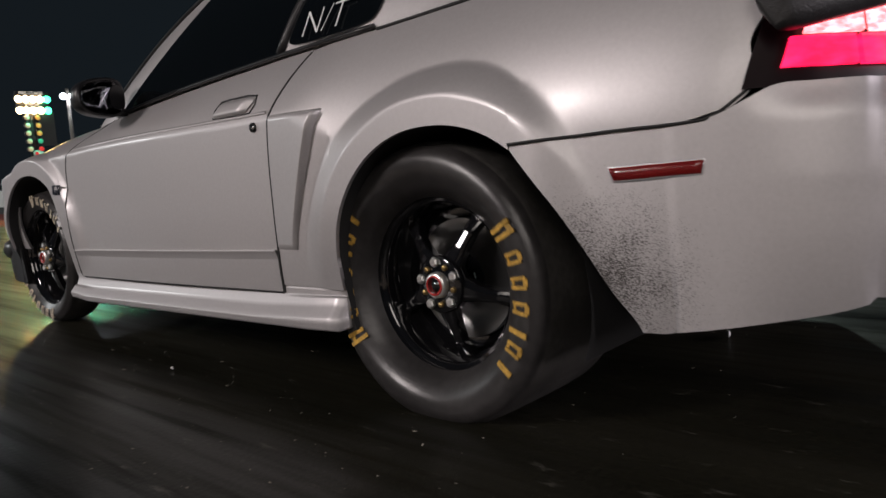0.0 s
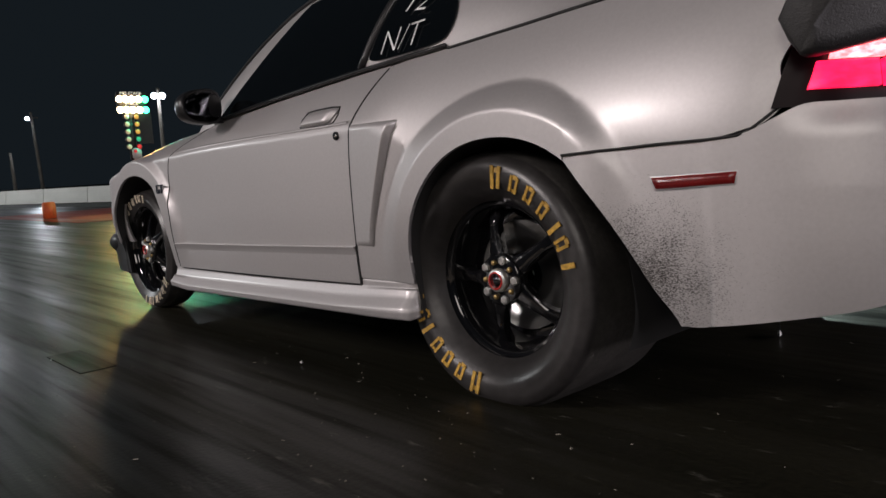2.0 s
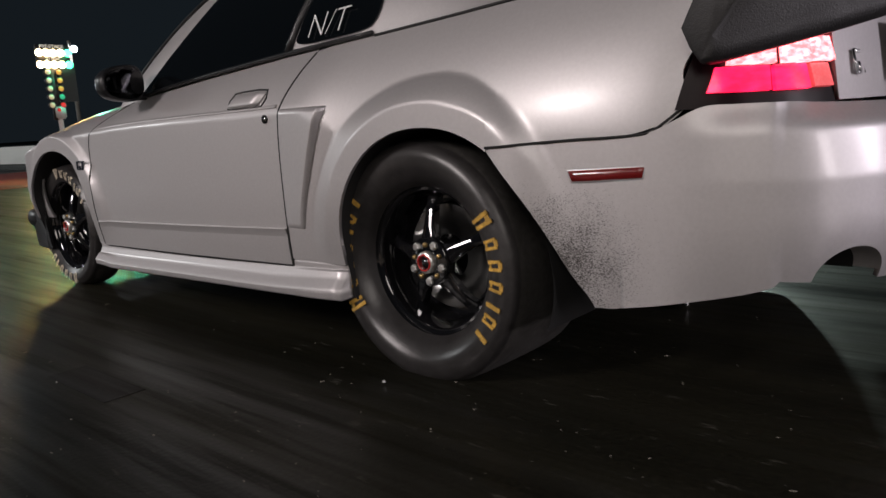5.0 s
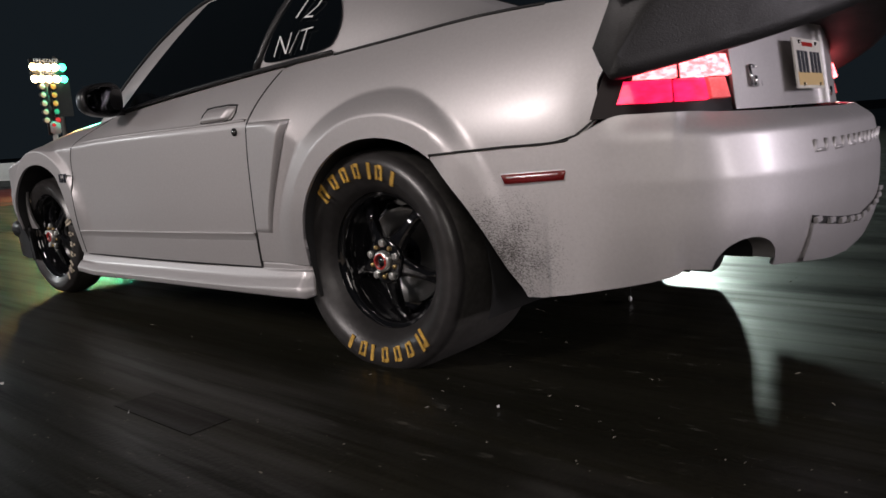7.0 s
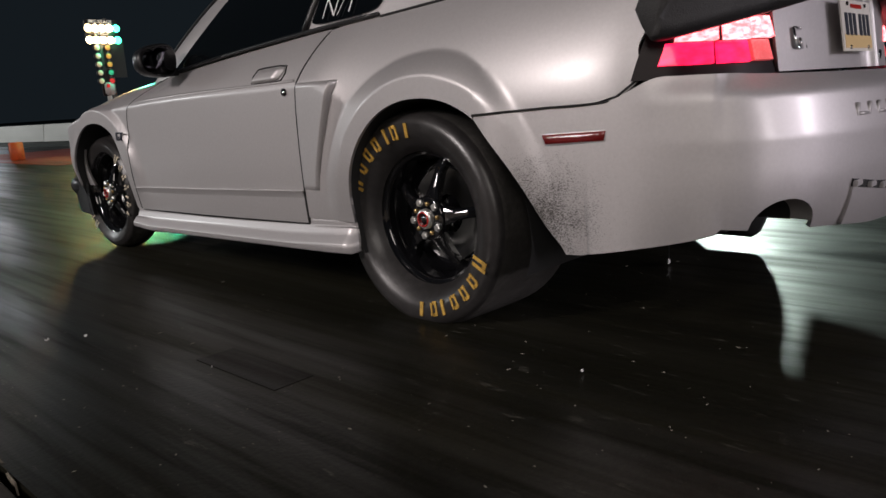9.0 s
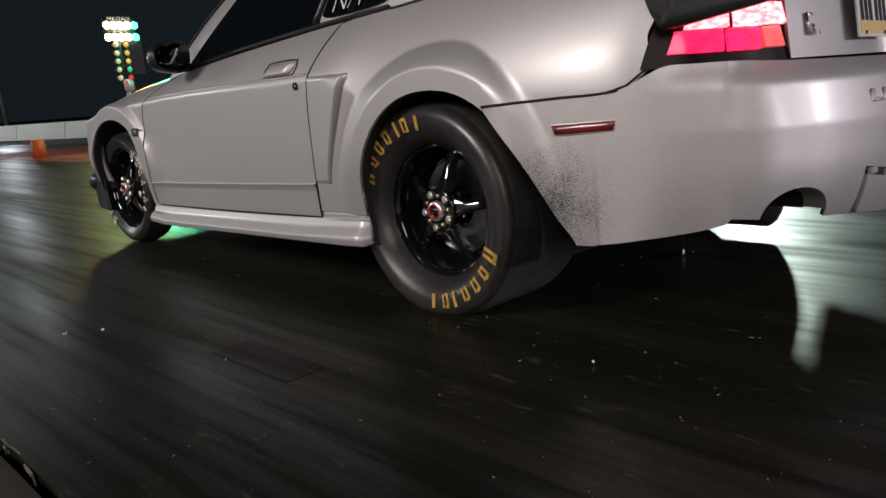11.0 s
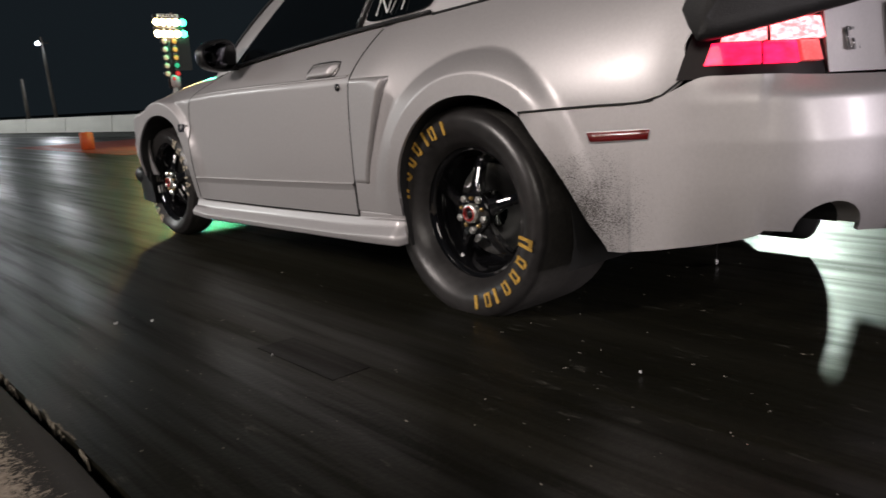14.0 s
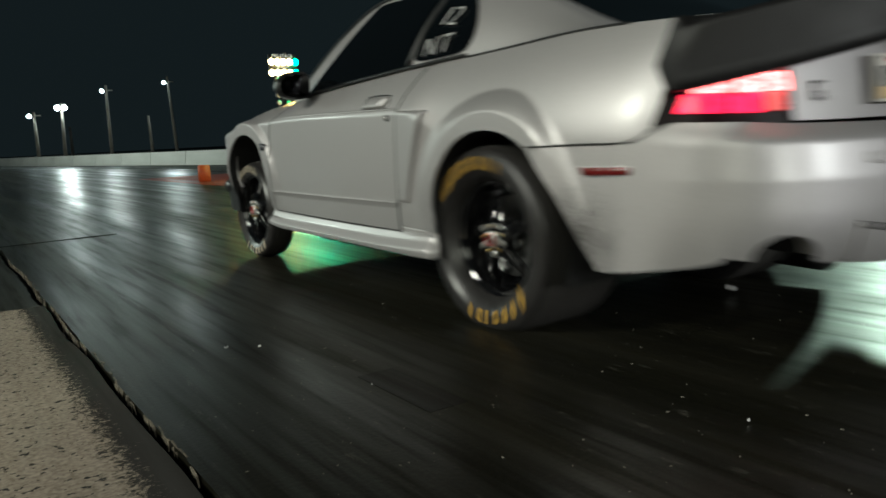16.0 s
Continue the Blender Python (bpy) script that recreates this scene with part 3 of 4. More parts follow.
part("underbody", box((1.0, 3.9, 0.10), (0, 1.15, 0.37), 0.02), UNDER, car, smooth=False)
part("inner_body", box((1.0, 3.9, 0.42), (0, 1.10, 0.60), 0.05), UNDER, car, smooth=False)


# ---- windows ----
def door_glass(u, v):
    y_low, y_high = 0.655 + 1.075 * u, 0.54 + 0.62 * u
    y = y_low + (y_high - y_low) * v
    t = 0.03 + 0.90 * v
    if u > 0.6:
        y = min(y, 1.80 - 0.64 * v)
    return house_point(y, t, 0.006)


def quarter_glass(u, v):
    y_low, y_high = 0.625 - 0.405 * u, 0.515 - 0.22 * u
    y = y_low + (y_high - y_low) * v - 0.05 * math.sin(math.pi * v) * u
    return house_point(y, 0.06 + (0.86 - 0.10 * u ** 3) * v, 0.006)


def rounded(fn):
    """Draws the corners of a pane in."""
    def g(u, v):
        a, b = 2 * u - 1, 2 * v - 1
        k = 1 - 0.10 * (abs(a) * abs(b)) ** 4
        return fn((a * k + 1) / 2, (b * k + 1) / 2)
    return g


both("door_window", lambda: sheet(door_glass, steps(0, 1, 20), steps(0, 1, 16), 0.005), GLASS, "dark tinted side window")
both("quarter_window", lambda: sheet(rounded(quarter_glass), steps(0, 1, 16), steps(0, 1, 16), 0.005, True), GLASS, "dark tinted rear quarter window")
both("window_strip", lambda: tube([house_point(y, 0.015, 0.008) for y in steps(0.22, 1.74, 20)], 0.008, None, 6), TRIM)
both("window_pillar", lambda: tube([house_point(0.64 - 0.115 * k / 8, 0.03 + 0.9 * k / 8, 0.006) for k in range(9)], 0.014, None, 6), TRIM)
both("roof_gutter", lambda: tube([house_point(y, 0.985, 0.004) for y in steps(0.3, 1.9, 30)], 0.009, None, 6), TRIM)


def words(name, text, size, m, mat, parent, depth=0.001, label=""):
    cu = bpy.data.curves.new(name, "FONT")
    cu.body, cu.size, cu.extrude, cu.align_x, cu.align_y = text, size, depth, "CENTER", "CENTER"
    cu.shear = 0.25 if parent is car else 0
    cu.offset = -0.0025 if parent is car else 0
    cu.materials.append(mat)
    ob = new(name, cu)
    ob.parent = parent
    ob.matrix_basis = m
    if label:
        ob["label"] = label
    return ob


def on_house(y, t, proud, lean=0):
    p = house_point(y, t, proud)
    across = (house_point(y - 0.05, t) - house_point(y + 0.05, t)).normalized()
    up = (house_point(y, t + 0.1) - house_point(y, t - 0.1)).normalized()
    n = across.cross(up).normalized()
    up = n.cross(across)
    return Matrix.Translation(p) @ Matrix((across, up, n)).transposed().to_4x4() @ pose(0, 0, 0, 0, 0, lean)


words("window_marking", "12", 0.135, on_house(0.405, 0.56, 0.016, -4), WHITE_MARK, car, 0.0005, "hand-painted white number on the glass")
words("window_marking", "N/T", 0.12, on_house(0.44, 0.20, 0.016, 2), WHITE_MARK, car, 0.0005, "hand-painted white letters on the glass")


# ---- mirror, handle, lock, badges, marker ----
def ball(radius, at, squash, seg=24):
    bm = bmesh.new()
    bmesh.ops.create_uvsphere(bm, u_segments=seg, v_segments=seg // 2, radius=radius, matrix=Matrix.Translation(at) @ Matrix.Diagonal((*squash, 1)))
    return bm


def mirror_shell():
    bm = bmesh.new()
    bmesh.ops.create_uvsphere(bm, u_segments=32, v_segments=20, radius=1)
    for w in bm.verts:
        x, y, z = (math.copysign(abs(c) ** 0.76, c) for c in w.co)
        y = y if y > -0.35 else -0.35 + 0.12 * (y + 0.35)      # flat where the glass sits
        w.co = Vector((-0.925 + 0.118 * x, 1.60 + 0.085 * y + 0.05 * x, 0.990 + 0.075 * z * (1 + 0.15 * x) + 0.006 * x))
    return bm


def mirror_glass():
    bm = bmesh.new()
    bmesh.ops.create_circle(bm, cap_ends=True, segments=28, radius=1)
    for w in bm.verts:
        x, z = (math.copysign(abs(c) ** 0.76, c) for c in w.co.xy)
        w.co = Vector((-0.925 + 0.104 * x, 1.562 + 0.05 * x, 0.990 + 0.063 * z * (1 + 0.15 * x) + 0.006 * x))
    bmesh.ops.solidify(bm, geom=bm.faces[:], thickness=0.002)
    return bm


both("door_mirror", mirror_shell, TRIM, "glossy black door mirror")
both("mirror_glass", mirror_glass, MIRROR, "mirror glass coloured dark for the night it reflects")
both("mirror_stalk", lambda: box((0.10, 0.06, 0.03), (-0.845, 1.64, 0.938), 0.012), TRIM)


def handle_shell():
    bm = bmesh.new()
    ys, zs = steps(0.662, 0.845, 14), steps(-1, 1, 8)
    grid = []
    for k, y in enumerate(ys):
        e = min(1, min(k, len(ys) - 1 - k) / 2.0) ** 0.5
        zc = 0.874 - 0.004 * k / 14
        grid.append([bm.verts.new(side_point(y - 0.03 * s * 0.4, zc + 0.026 * s * (0.8 + 0.2 * e), 0.004 + 0.020 * e * math.sqrt(max(0, 1 - s ** 4)))) for s in zs])
    for a, b in zip(grid, grid[1:]):
        for k in range(len(zs) - 1):
            bm.faces.new((a[k], a[k + 1], b[k + 1], b[k]))
    bmesh.ops.recalc_face_normals(bm, faces=bm.faces)
    return bm


both("door_handle", handle_shell, PAINT)
# black bead laid round the handle in place of the shade in its recess
HANDLE_RIM = [(0.655, 0.846), (0.70, 0.841), (0.80, 0.841), (0.856, 0.846), (0.864, 0.872), (0.848, 0.898), (0.80, 0.902), (0.70, 0.904), (0.652, 0.900), (0.642, 0.872), (0.655, 0.846)]
both("handle_shadow_gap", lambda: tube([side_point(y, z, -0.001) for y, z in HANDLE_RIM], 0.0045, None, 6), SEAM)
LOCK_P = side_point(0.622, 0.802, 0.001)
both("door_lock", lambda: tube([LOCK_P + Vector((0.01, 0, 0)), LOCK_P - Vector((0.004, 0, 0))], 0.0145, None, 20), TRIM)
both("lock_barrel", lambda: tube([LOCK_P, LOCK_P - Vector((0.006, 0, 0))], 0.009, None, 16), CHROME)


def marker_body(grow, proud):
    def fn(u, v):
        y = -0.546 - 0.190 * u - (0.012 * (1 - v) if u < 0.5 else -0.006 * (1 - v))
        z = 0.603 + 0.008 * u + 0.027 * v
        e = 1 if 0.01 < u < 0.99 and 0.05 < v < 0.95 else 0
        return side_point(y - grow * (2 * u - 1), z + grow * (2 * v - 1), proud * e)
    return sheet(fn, [0, 0.02] + steps(0.1, 0.9, 8) + [0.98, 1], [0, 0.1, 0.5, 0.9, 1], 0, True)


both("marker_frame", lambda: marker_body(0.0025, 0.002), PAINT)
both("side_marker", lambda: marker_body(0.0, 0.006), MARKER, "dark red side marker lens")

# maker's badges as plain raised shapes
def badge_bars(at, across, up, out, size):
    bm = bmesh.new()
    rot = Matrix((across, up, out)).transposed().to_4x4()
    for x, y, w, h in ((-0.42, 0.0, 0.14, 0.9), (-0.2, 0.4, 0.4, 0.16), (-0.2, -0.4, 0.4, 0.16), (-0.08, -0.2, 0.14, 0.4), (0.28, 0.4, 0.62, 0.16), (0.28, -0.05, 0.15, 0.85)):
        box((w * size, h * size * 0.6, 0.006), (0, 0, 0), 0.0015, bm, Matrix.Translation(Vector(at)) @ rot @ pose(x * size, y * size * 0.6, 0))
    return bm


SIDE_AXES = (Vector((0, -1, 0)), Vector((0, 0, 1)), Vector((-1, 0, 0)))
both("fender_badge", lambda: badge_bars(side_point(2.105, 0.648, 0.003), *SIDE_AXES, 0.075), INK, "small dark badge")


# ---- tail: light units, deck panel, plate, spoiler ----
TAIL_PLAN = [(-0.86, -0.800), (-0.843, -0.825), (-0.80, -0.895), (-0.70, -0.980), (-0.60, -1.025), (-0.535, -1.045)]


def tail_y(x):
    return lerp(TAIL_PLAN, x)


def tail_sheet(x0, x1, z0, z1, proud, lean=0.0):
    def fn(u, v):
        x = x0 + (x1 - x0) * u
        z = z0 + (z1 - z0) * v
        x += 0.05 * (z - 0.757) / 0.158 * (-x - 0.54) / 0.308
        return Vector((x, tail_y(x) - proud + 0.045 * v * (z1 - z0) / 0.15, z0 + (z1 - z0) * v + lean * u))
    return fn


def tail_unit(name, x0, x1, z0, z1, proud, mat, label="", thick=0.012):
    def make():
        bm = sheet(tail_sheet(x0, x1, z0, z1, proud), steps(0, 1, 16), steps(0, 1, 6), thick)
        bmesh.ops.recalc_face_normals(bm, faces=bm.faces)
        return bm
    both(name, make, mat, label)


tail_unit("tail_light_housing", -0.860, -0.538, 0.760, 0.915, 0.0, LENS_DARK, "dark surround of the tail light", 0.005)
for x0, x1 in ((-0.838, -0.741), (-0.731, -0.640)):
    tail_unit("brake_lens", x0, x1, 0.793, 0.846, 0.008, LENS_LIT, "glowing red brake lens")
    tail_unit("bulb_band", x0 + 0.004, x1 - 0.002, 0.850, 0.902, 0.008, LENS_HOT, "bright lit upper band of the lens")
tail_unit("reversing_lens", -0.628, -0.560, 0.795, 0.846, 0.008, LENS_CLEAR, "pale red ribbed inner lens")
tail_unit("bulb_band", -0.630, -0.558, 0.852, 0.905, 0.008, LENS_HOT, "bright lit upper band of the lens")


def deck_panel(u, v):
    x = -0.53 + 1.06 * u
    return Vector((x, -1.05 - 0.055 * (1 - (x / 0.53) ** 2) + 0.04 * v + 0.030 * smoothstep(0.262, 0.240, abs(x)), 0.762 + 0.30 * v))


bm = sheet(deck_panel, sorted(steps(0, 1, 24) + [0.5 + k * q for k in (-1, 1) for q in (0.224, 0.230, 0.237, 0.243, 0.249)]), steps(0, 1, 8), 0.01)
bmesh.ops.recalc_face_normals(bm, faces=bm.faces)
part("deck_panel", bm, PAINT, car)
plate = part("number_plate", box((0.305, 0.005, 0.152), (0, -1.088, 0.884), 0.002, None, pose(0, 0, 0, -8)), PLATE, car, "white and tan number plate", False)
part("plate_scene", box((0.27, 0.002, 0.04), (0, -1.0975, 0.838), 0, None, pose(0, 0, 0, -8)), PLATE_TAN, plate, smooth=False)
part("plate_heading", box((0.11, 0.002, 0.012), (0, -1.0832, 0.942), 0, None, pose(0, 0, 0, -8)), RED_RING, plate, smooth=False)
for k in range(6):
    x = -0.108 + 0.04 * k + (0.018 if k > 2 else 0)
    part("plate_bar", box((0.026, 0.002, 0.066), (x, -1.0910, 0.888), 0, None, pose(0, 0, 0, -8)), INK, plate, smooth=False)
for x in (-0.09, 0.09):
    for z in (0.821, 0.947):
        part("plate_screw", tube([(x, -1.075, z), (x, -1.086 if z > 0.9 else -1.103, z)], 0.006, None, 10), CHROME, plate)
BACK_AXES = (Vector((1, 0, 0)), Vector((0, 0.2, 1)).normalized(), Vector((0, -1, 0.2)).normalized())
part("deck_badge", badge_bars((-0.405, -1.061, 0.848), *BACK_AXES, 0.105), CHROME, car, "chrome badge")
part("deck_lock", tube([(0.30, -1.06, 0.80), (0.30, -1.085, 0.80)], 0.016, None, 16), CHROME, car)
for k in range(7):
    x = -0.37 + 0.123 * k
    bm = bmesh.new()
    for dx, w, h in ((-0.033, 0.014, 0.060), (0.033, 0.014, 0.060), (0.0, 0.06, 0.012)):
        box((w, 0.010, h), (0, 0, 0), 0.002, bm, Matrix.Translation(on_bumper(x + dx, 0.640, -0.0036)) @ pose(0, 0, 0, 5, 0, math.degrees(math.atan(0.42 * x))))
    part("bumper_emboss", bm, PAINT, car)


def spoiler_section(x):
    a = abs(x) / 0.87
    yt = -1.31 + 0.43 * a ** 2
    zb = 1.085 - 0.232 * a
    zt = zb + 0.21 - 0.02 * a
    f = -0.72 - 0.16 * smoothstep(0.7, 1.0, a)
    return [(f, 1.066), (yt - 0.03, zt - 0.015), (yt - 0.09, zt), (yt - 0.105, zt - 0.02), (yt - 0.012, zb + 0.05), (yt - 0.020, zb + 0.040), (yt - 0.010, zb), (yt + 0.016, zb - 0.008), (min(-0.835, yt + 0.20), zb + 0.032 - 0.047 * (1 - a)), (-0.815, min(1.06, zb + 0.077 - 0.05 * (1 - a)))]


bm = bmesh.new()
rings = [[bm.verts.new((x, y, z)) for y, z in spoiler_section(x)] for x in [-0.875, -0.872, -0.862, -0.845] + steps(-0.82, 0.82, 40) + [0.845, 0.862, 0.872, 0.875]]
for ring, k in ((rings[0], 0.80), (rings[1], 0.90), (rings[2], 0.97), (rings[-1], 0.80), (rings[-2], 0.90), (rings[-3], 0.97)):
    c = sum((w.co for w in ring), Vector()) / len(ring)
    for w in ring:
        w.co = Vector((w.co.x, c.y + (w.co.y - c.y) * k, c.z + (w.co.z - c.z) * k))
for a, b in zip(rings, rings[1:]):
    for k in range(len(a)):
        bm.faces.new((a[k], a[(k + 1) % len(a)], b[(k + 1) % len(a)], b[k]))
bm.faces.new(rings[0])
bm.faces.new(rings[-1])
bmesh.ops.recalc_face_normals(bm, faces=bm.faces)
part("spoiler", bm, VINYL, car, "large black pebbled spoiler over the deck")
both("tailpipe", lambda: tube([(-0.63, -0.70, 0.37), (-0.63, -0.88, 0.375), (-0.63, -0.96, 0.372)], [0.030, 0.031, 0.032], None, 20), UNDER)


# ---- wheels ----
def glyph(bm, kind, angle, radius, face, size):
    """A plain block shape that stands for one painted mark, flat on the sidewall."""
    w, h = size * 0.62, size
    pair = ((-0.27, 0, 0.26, 0.95), (0.27, 0.04, 0.26, 0.9))
    ring = ((-0.3, 0, 0.24, 0.8), (0.3, 0, 0.24, 0.8), (0, 0.34, 0.5, 0.2), (0, -0.34, 0.5, 0.2))
    bars = {0: pair + ((0, 0.3, 0.4, 0.2),), 1: ring, 2: ring, 3: ((0, 0, 0.36, 0.95),), 4: ring, 5: ((0, 0, 0.4, 0.85),)}[kind]
    for x, y, bw, bh in bars:
        a = angle - x * w / radius
        r = radius + y * h
        c = Vector((face(r) - 0.0005, -r * math.cos(a), r * math.sin(a)))
        slope = (face(r + 0.004) - face(r - 0.004)) / 0.008
        radial = Vector((slope, -math.cos(a), math.sin(a))).normalized()
        tang = Vector((0, math.sin(a), math.cos(a))) * -1
        n = radial.cross(tang).normalized()
        box((bw * w, bh * h, 0.003), (0, 0, 0), 0, bm, Matrix.Translation(c) @ Matrix((tang, radial, n)).transposed().to_4x4())
    return bm


def wheel(name, x_face, width, r_tyre, r_rim, letter_mat, letter_size, start, side):
    """A wheel round its own hub, its outer face towards -x (side 1) or +x (side -1)."""
    hub = new(name)
    hub.parent = car
    g = (r_tyre - r_rim) / 0.111
    bulge = 0.068 if width > 0.2 else 0.026

    def face(r):
        return -lerp([(r_rim - 0.004, 0.004), (r_rim + 0.012 * g, bulge * 0.45), (r_rim + 0.045 * g, bulge * 0.93), (r_rim + 0.065 * g, bulge), (r_tyre - 0.026, bulge - 0.008), (r_tyre - 0.009, bulge - 0.026), (r_tyre, bulge - 0.056)], r)

    outer = [(face(r), r) for r in steps(r_rim - 0.004, r_tyre - 0.001, 26)]
    inner = [(width - x, r) for x, r in outer[::-1]]
    tread = [(outer[-1][0] + (inner[0][0] - outer[-1][0]) * k / 8, r_tyre + 0.002 * math.sin(math.pi * k / 8)) for k in range(1, 8)]

    def fix(bm):
        if side < 0:
            for w in bm.verts:
                w.co.x = -w.co.x
            bmesh.ops.reverse_faces(bm, faces=bm.faces)
        return bm

    bm = lathe(outer + tread + inner, 120)
    for f in bm.faces:
        c = f.calc_center_median()
        f.material_index = 1 if math.hypot(c.y, c.z) > r_tyre - 0.006 else 0
    tyre = part("tyre", fix(bm), (RUBBER, TREAD), hub, "wide treadless black racing tyre" if width > 0.2 else "narrow black racing tyre")
    if side > 0:
        for k, kind in enumerate((0, 1, 1, 2, 3, 4, 5)):
            for turn in (0, math.pi):
                a = start + turn - (k + (0.15 if k else 0) - (0.25 if k > 4 else 0)) * 0.195
                part("lettering_mark", glyph(bmesh.new(), kind, a, r_rim + 0.056 * g, face, letter_size * (1.12 if k == 0 else 0.92)), letter_mat, tyre, smooth=False)
    rim = part("rim", fix(lathe([(0.012, r_rim - 0.010), (-0.004, r_rim - 0.004), (-0.008, r_rim + 0.002), (-0.004, r_rim + 0.004), (0.004, r_rim - 0.002), (0.006, r_rim - 0.014), (0.018, r_rim - 0.022), (0.07, r_rim - 0.030), (0.14, r_rim - 0.045), (0.16, r_rim - 0.12), (0.165, 0.02)], 96)), RIM, hub, "gloss black deep-dish rim")
    depth = 0.045 if width > 0.2 else 0.05
    for k in range(5):
        bm = bmesh.new()
        rows = []
        for r, hw, x, t in ((0.035, 0.038, 0.006, 0.03), (0.07, 0.032, 0.004, 0.03), (0.11, 0.021, 0.014, 0.035), (0.16, 0.017, 0.030, 0.035), (r_rim - 0.028, 0.024, depth + 0.01, 0.04)):
            rows.append([bm.verts.new(p) for p in ((x + 0.006, r, -hw), (x, r, -hw * 0.45), (x, r, hw * 0.45), (x + 0.006, r, hw), (x + t, r, hw), (x + t, r, -hw))])
        for a, b in zip(rows, rows[1:]):
            for q in range(6):
                bm.faces.new((a[q], a[(q + 1) % 6], b[(q + 1) % 6], b[q]))
        bm.faces.new(rows[0])
        bm.faces.new(rows[-1])
        bmesh.ops.bevel(bm, geom=bm.edges[:], offset=0.003, segments=1, affect="EDGES")
        bmesh.ops.recalc_face_normals(bm, faces=bm.faces)
        bmesh.ops.rotate(bm, verts=bm.verts, cent=(0, 0, 0), matrix=Matrix.Rotation(k * 2 * math.pi / 5 + 0.3, 3, "X"))
        part("spoke", fix(bm), RIM, hub, smooth=False)
        a = k * 2 * math.pi / 5 + 0.3 + math.pi / 5
        c = Vector((0, 0.060 * math.cos(a), 0.060 * math.sin(a)))
        bm = tube([c + Vector((0.01, 0, 0)), c + Vector((-0.014, 0, 0)), c + Vector((-0.017, 0, 0))], [0.0135, 0.0135, 0.009], None, 6)
        part("lug_nut", fix(bm), STEEL, hub, smooth=False)
        c = Vector((0, 0.053 * math.cos(a + math.pi / 5), 0.053 * math.sin(a + math.pi / 5)))
        part("stud", fix(tube([c, c + Vector((-0.012, 0, 0)), c + Vector((-0.015, 0, 0))], [0.008, 0.008, 0.005], None, 10)), GOLD, hub, "small gold stud")
    part("hub_flange", fix(tube([(0.03, 0, 0), (-0.002, 0, 0), (-0.006, 0, 0)], [0.078, 0.076, 0.07], None, 32)), RIM, hub)
    part("centre_cap", fix(tube([(0.0, 0, 0), (-0.020, 0, 0), (-0.024, 0, 0)], [0.036, 0.034, 0.029], None, 28)), STEEL, hub)
    part("cap_ring", fix(lathe([(-0.023, 0.027), (-0.027, 0.026), (-0.027, 0.022), (-0.023, 0.021)], 32)), RED_RING, hub, "red ring on the centre cap")
    part("cap_disc", fix(tube([(-0.02, 0, 0), (-0.0255, 0, 0)], 0.022, None, 24)), RIM, hub)
    part("brake_disc", fix(lathe([(0.10, 0.165), (0.10, 0.07), (0.12, 0.07), (0.12, 0.165), (0.10, 0.165)], 48)), TAILPIPE, hub)
    # dark disc added behind the spokes to keep light from passing through
    part("spoke_backing", fix(lathe([(0.125, 0.205), (0.125, 0.02), (0.131, 0.02), (0.131, 0.205), (0.125, 0.205)], 40)), RIM, hub)
    return hub


H_ANGLE = radians(168)
rear_wheel = wheel("rear_wheel", -0.818, 0.30, 0.372, 0.234, YELLOW, 0.062, H_ANGLE, 1)
rear_wheel_far = wheel("rear_wheel", -0.818, 0.30, 0.372, 0.234, YELLOW, 0.056, H_ANGLE, -1)
front_wheel = wheel("front_wheel", -0.823, 0.13, 0.322, 0.232, PALE, 0.052, radians(235), 1)
front_wheel_far = wheel("front_wheel", -0.823, 0.13, 0.322, 0.232, PALE, 0.042, radians(235), -1)


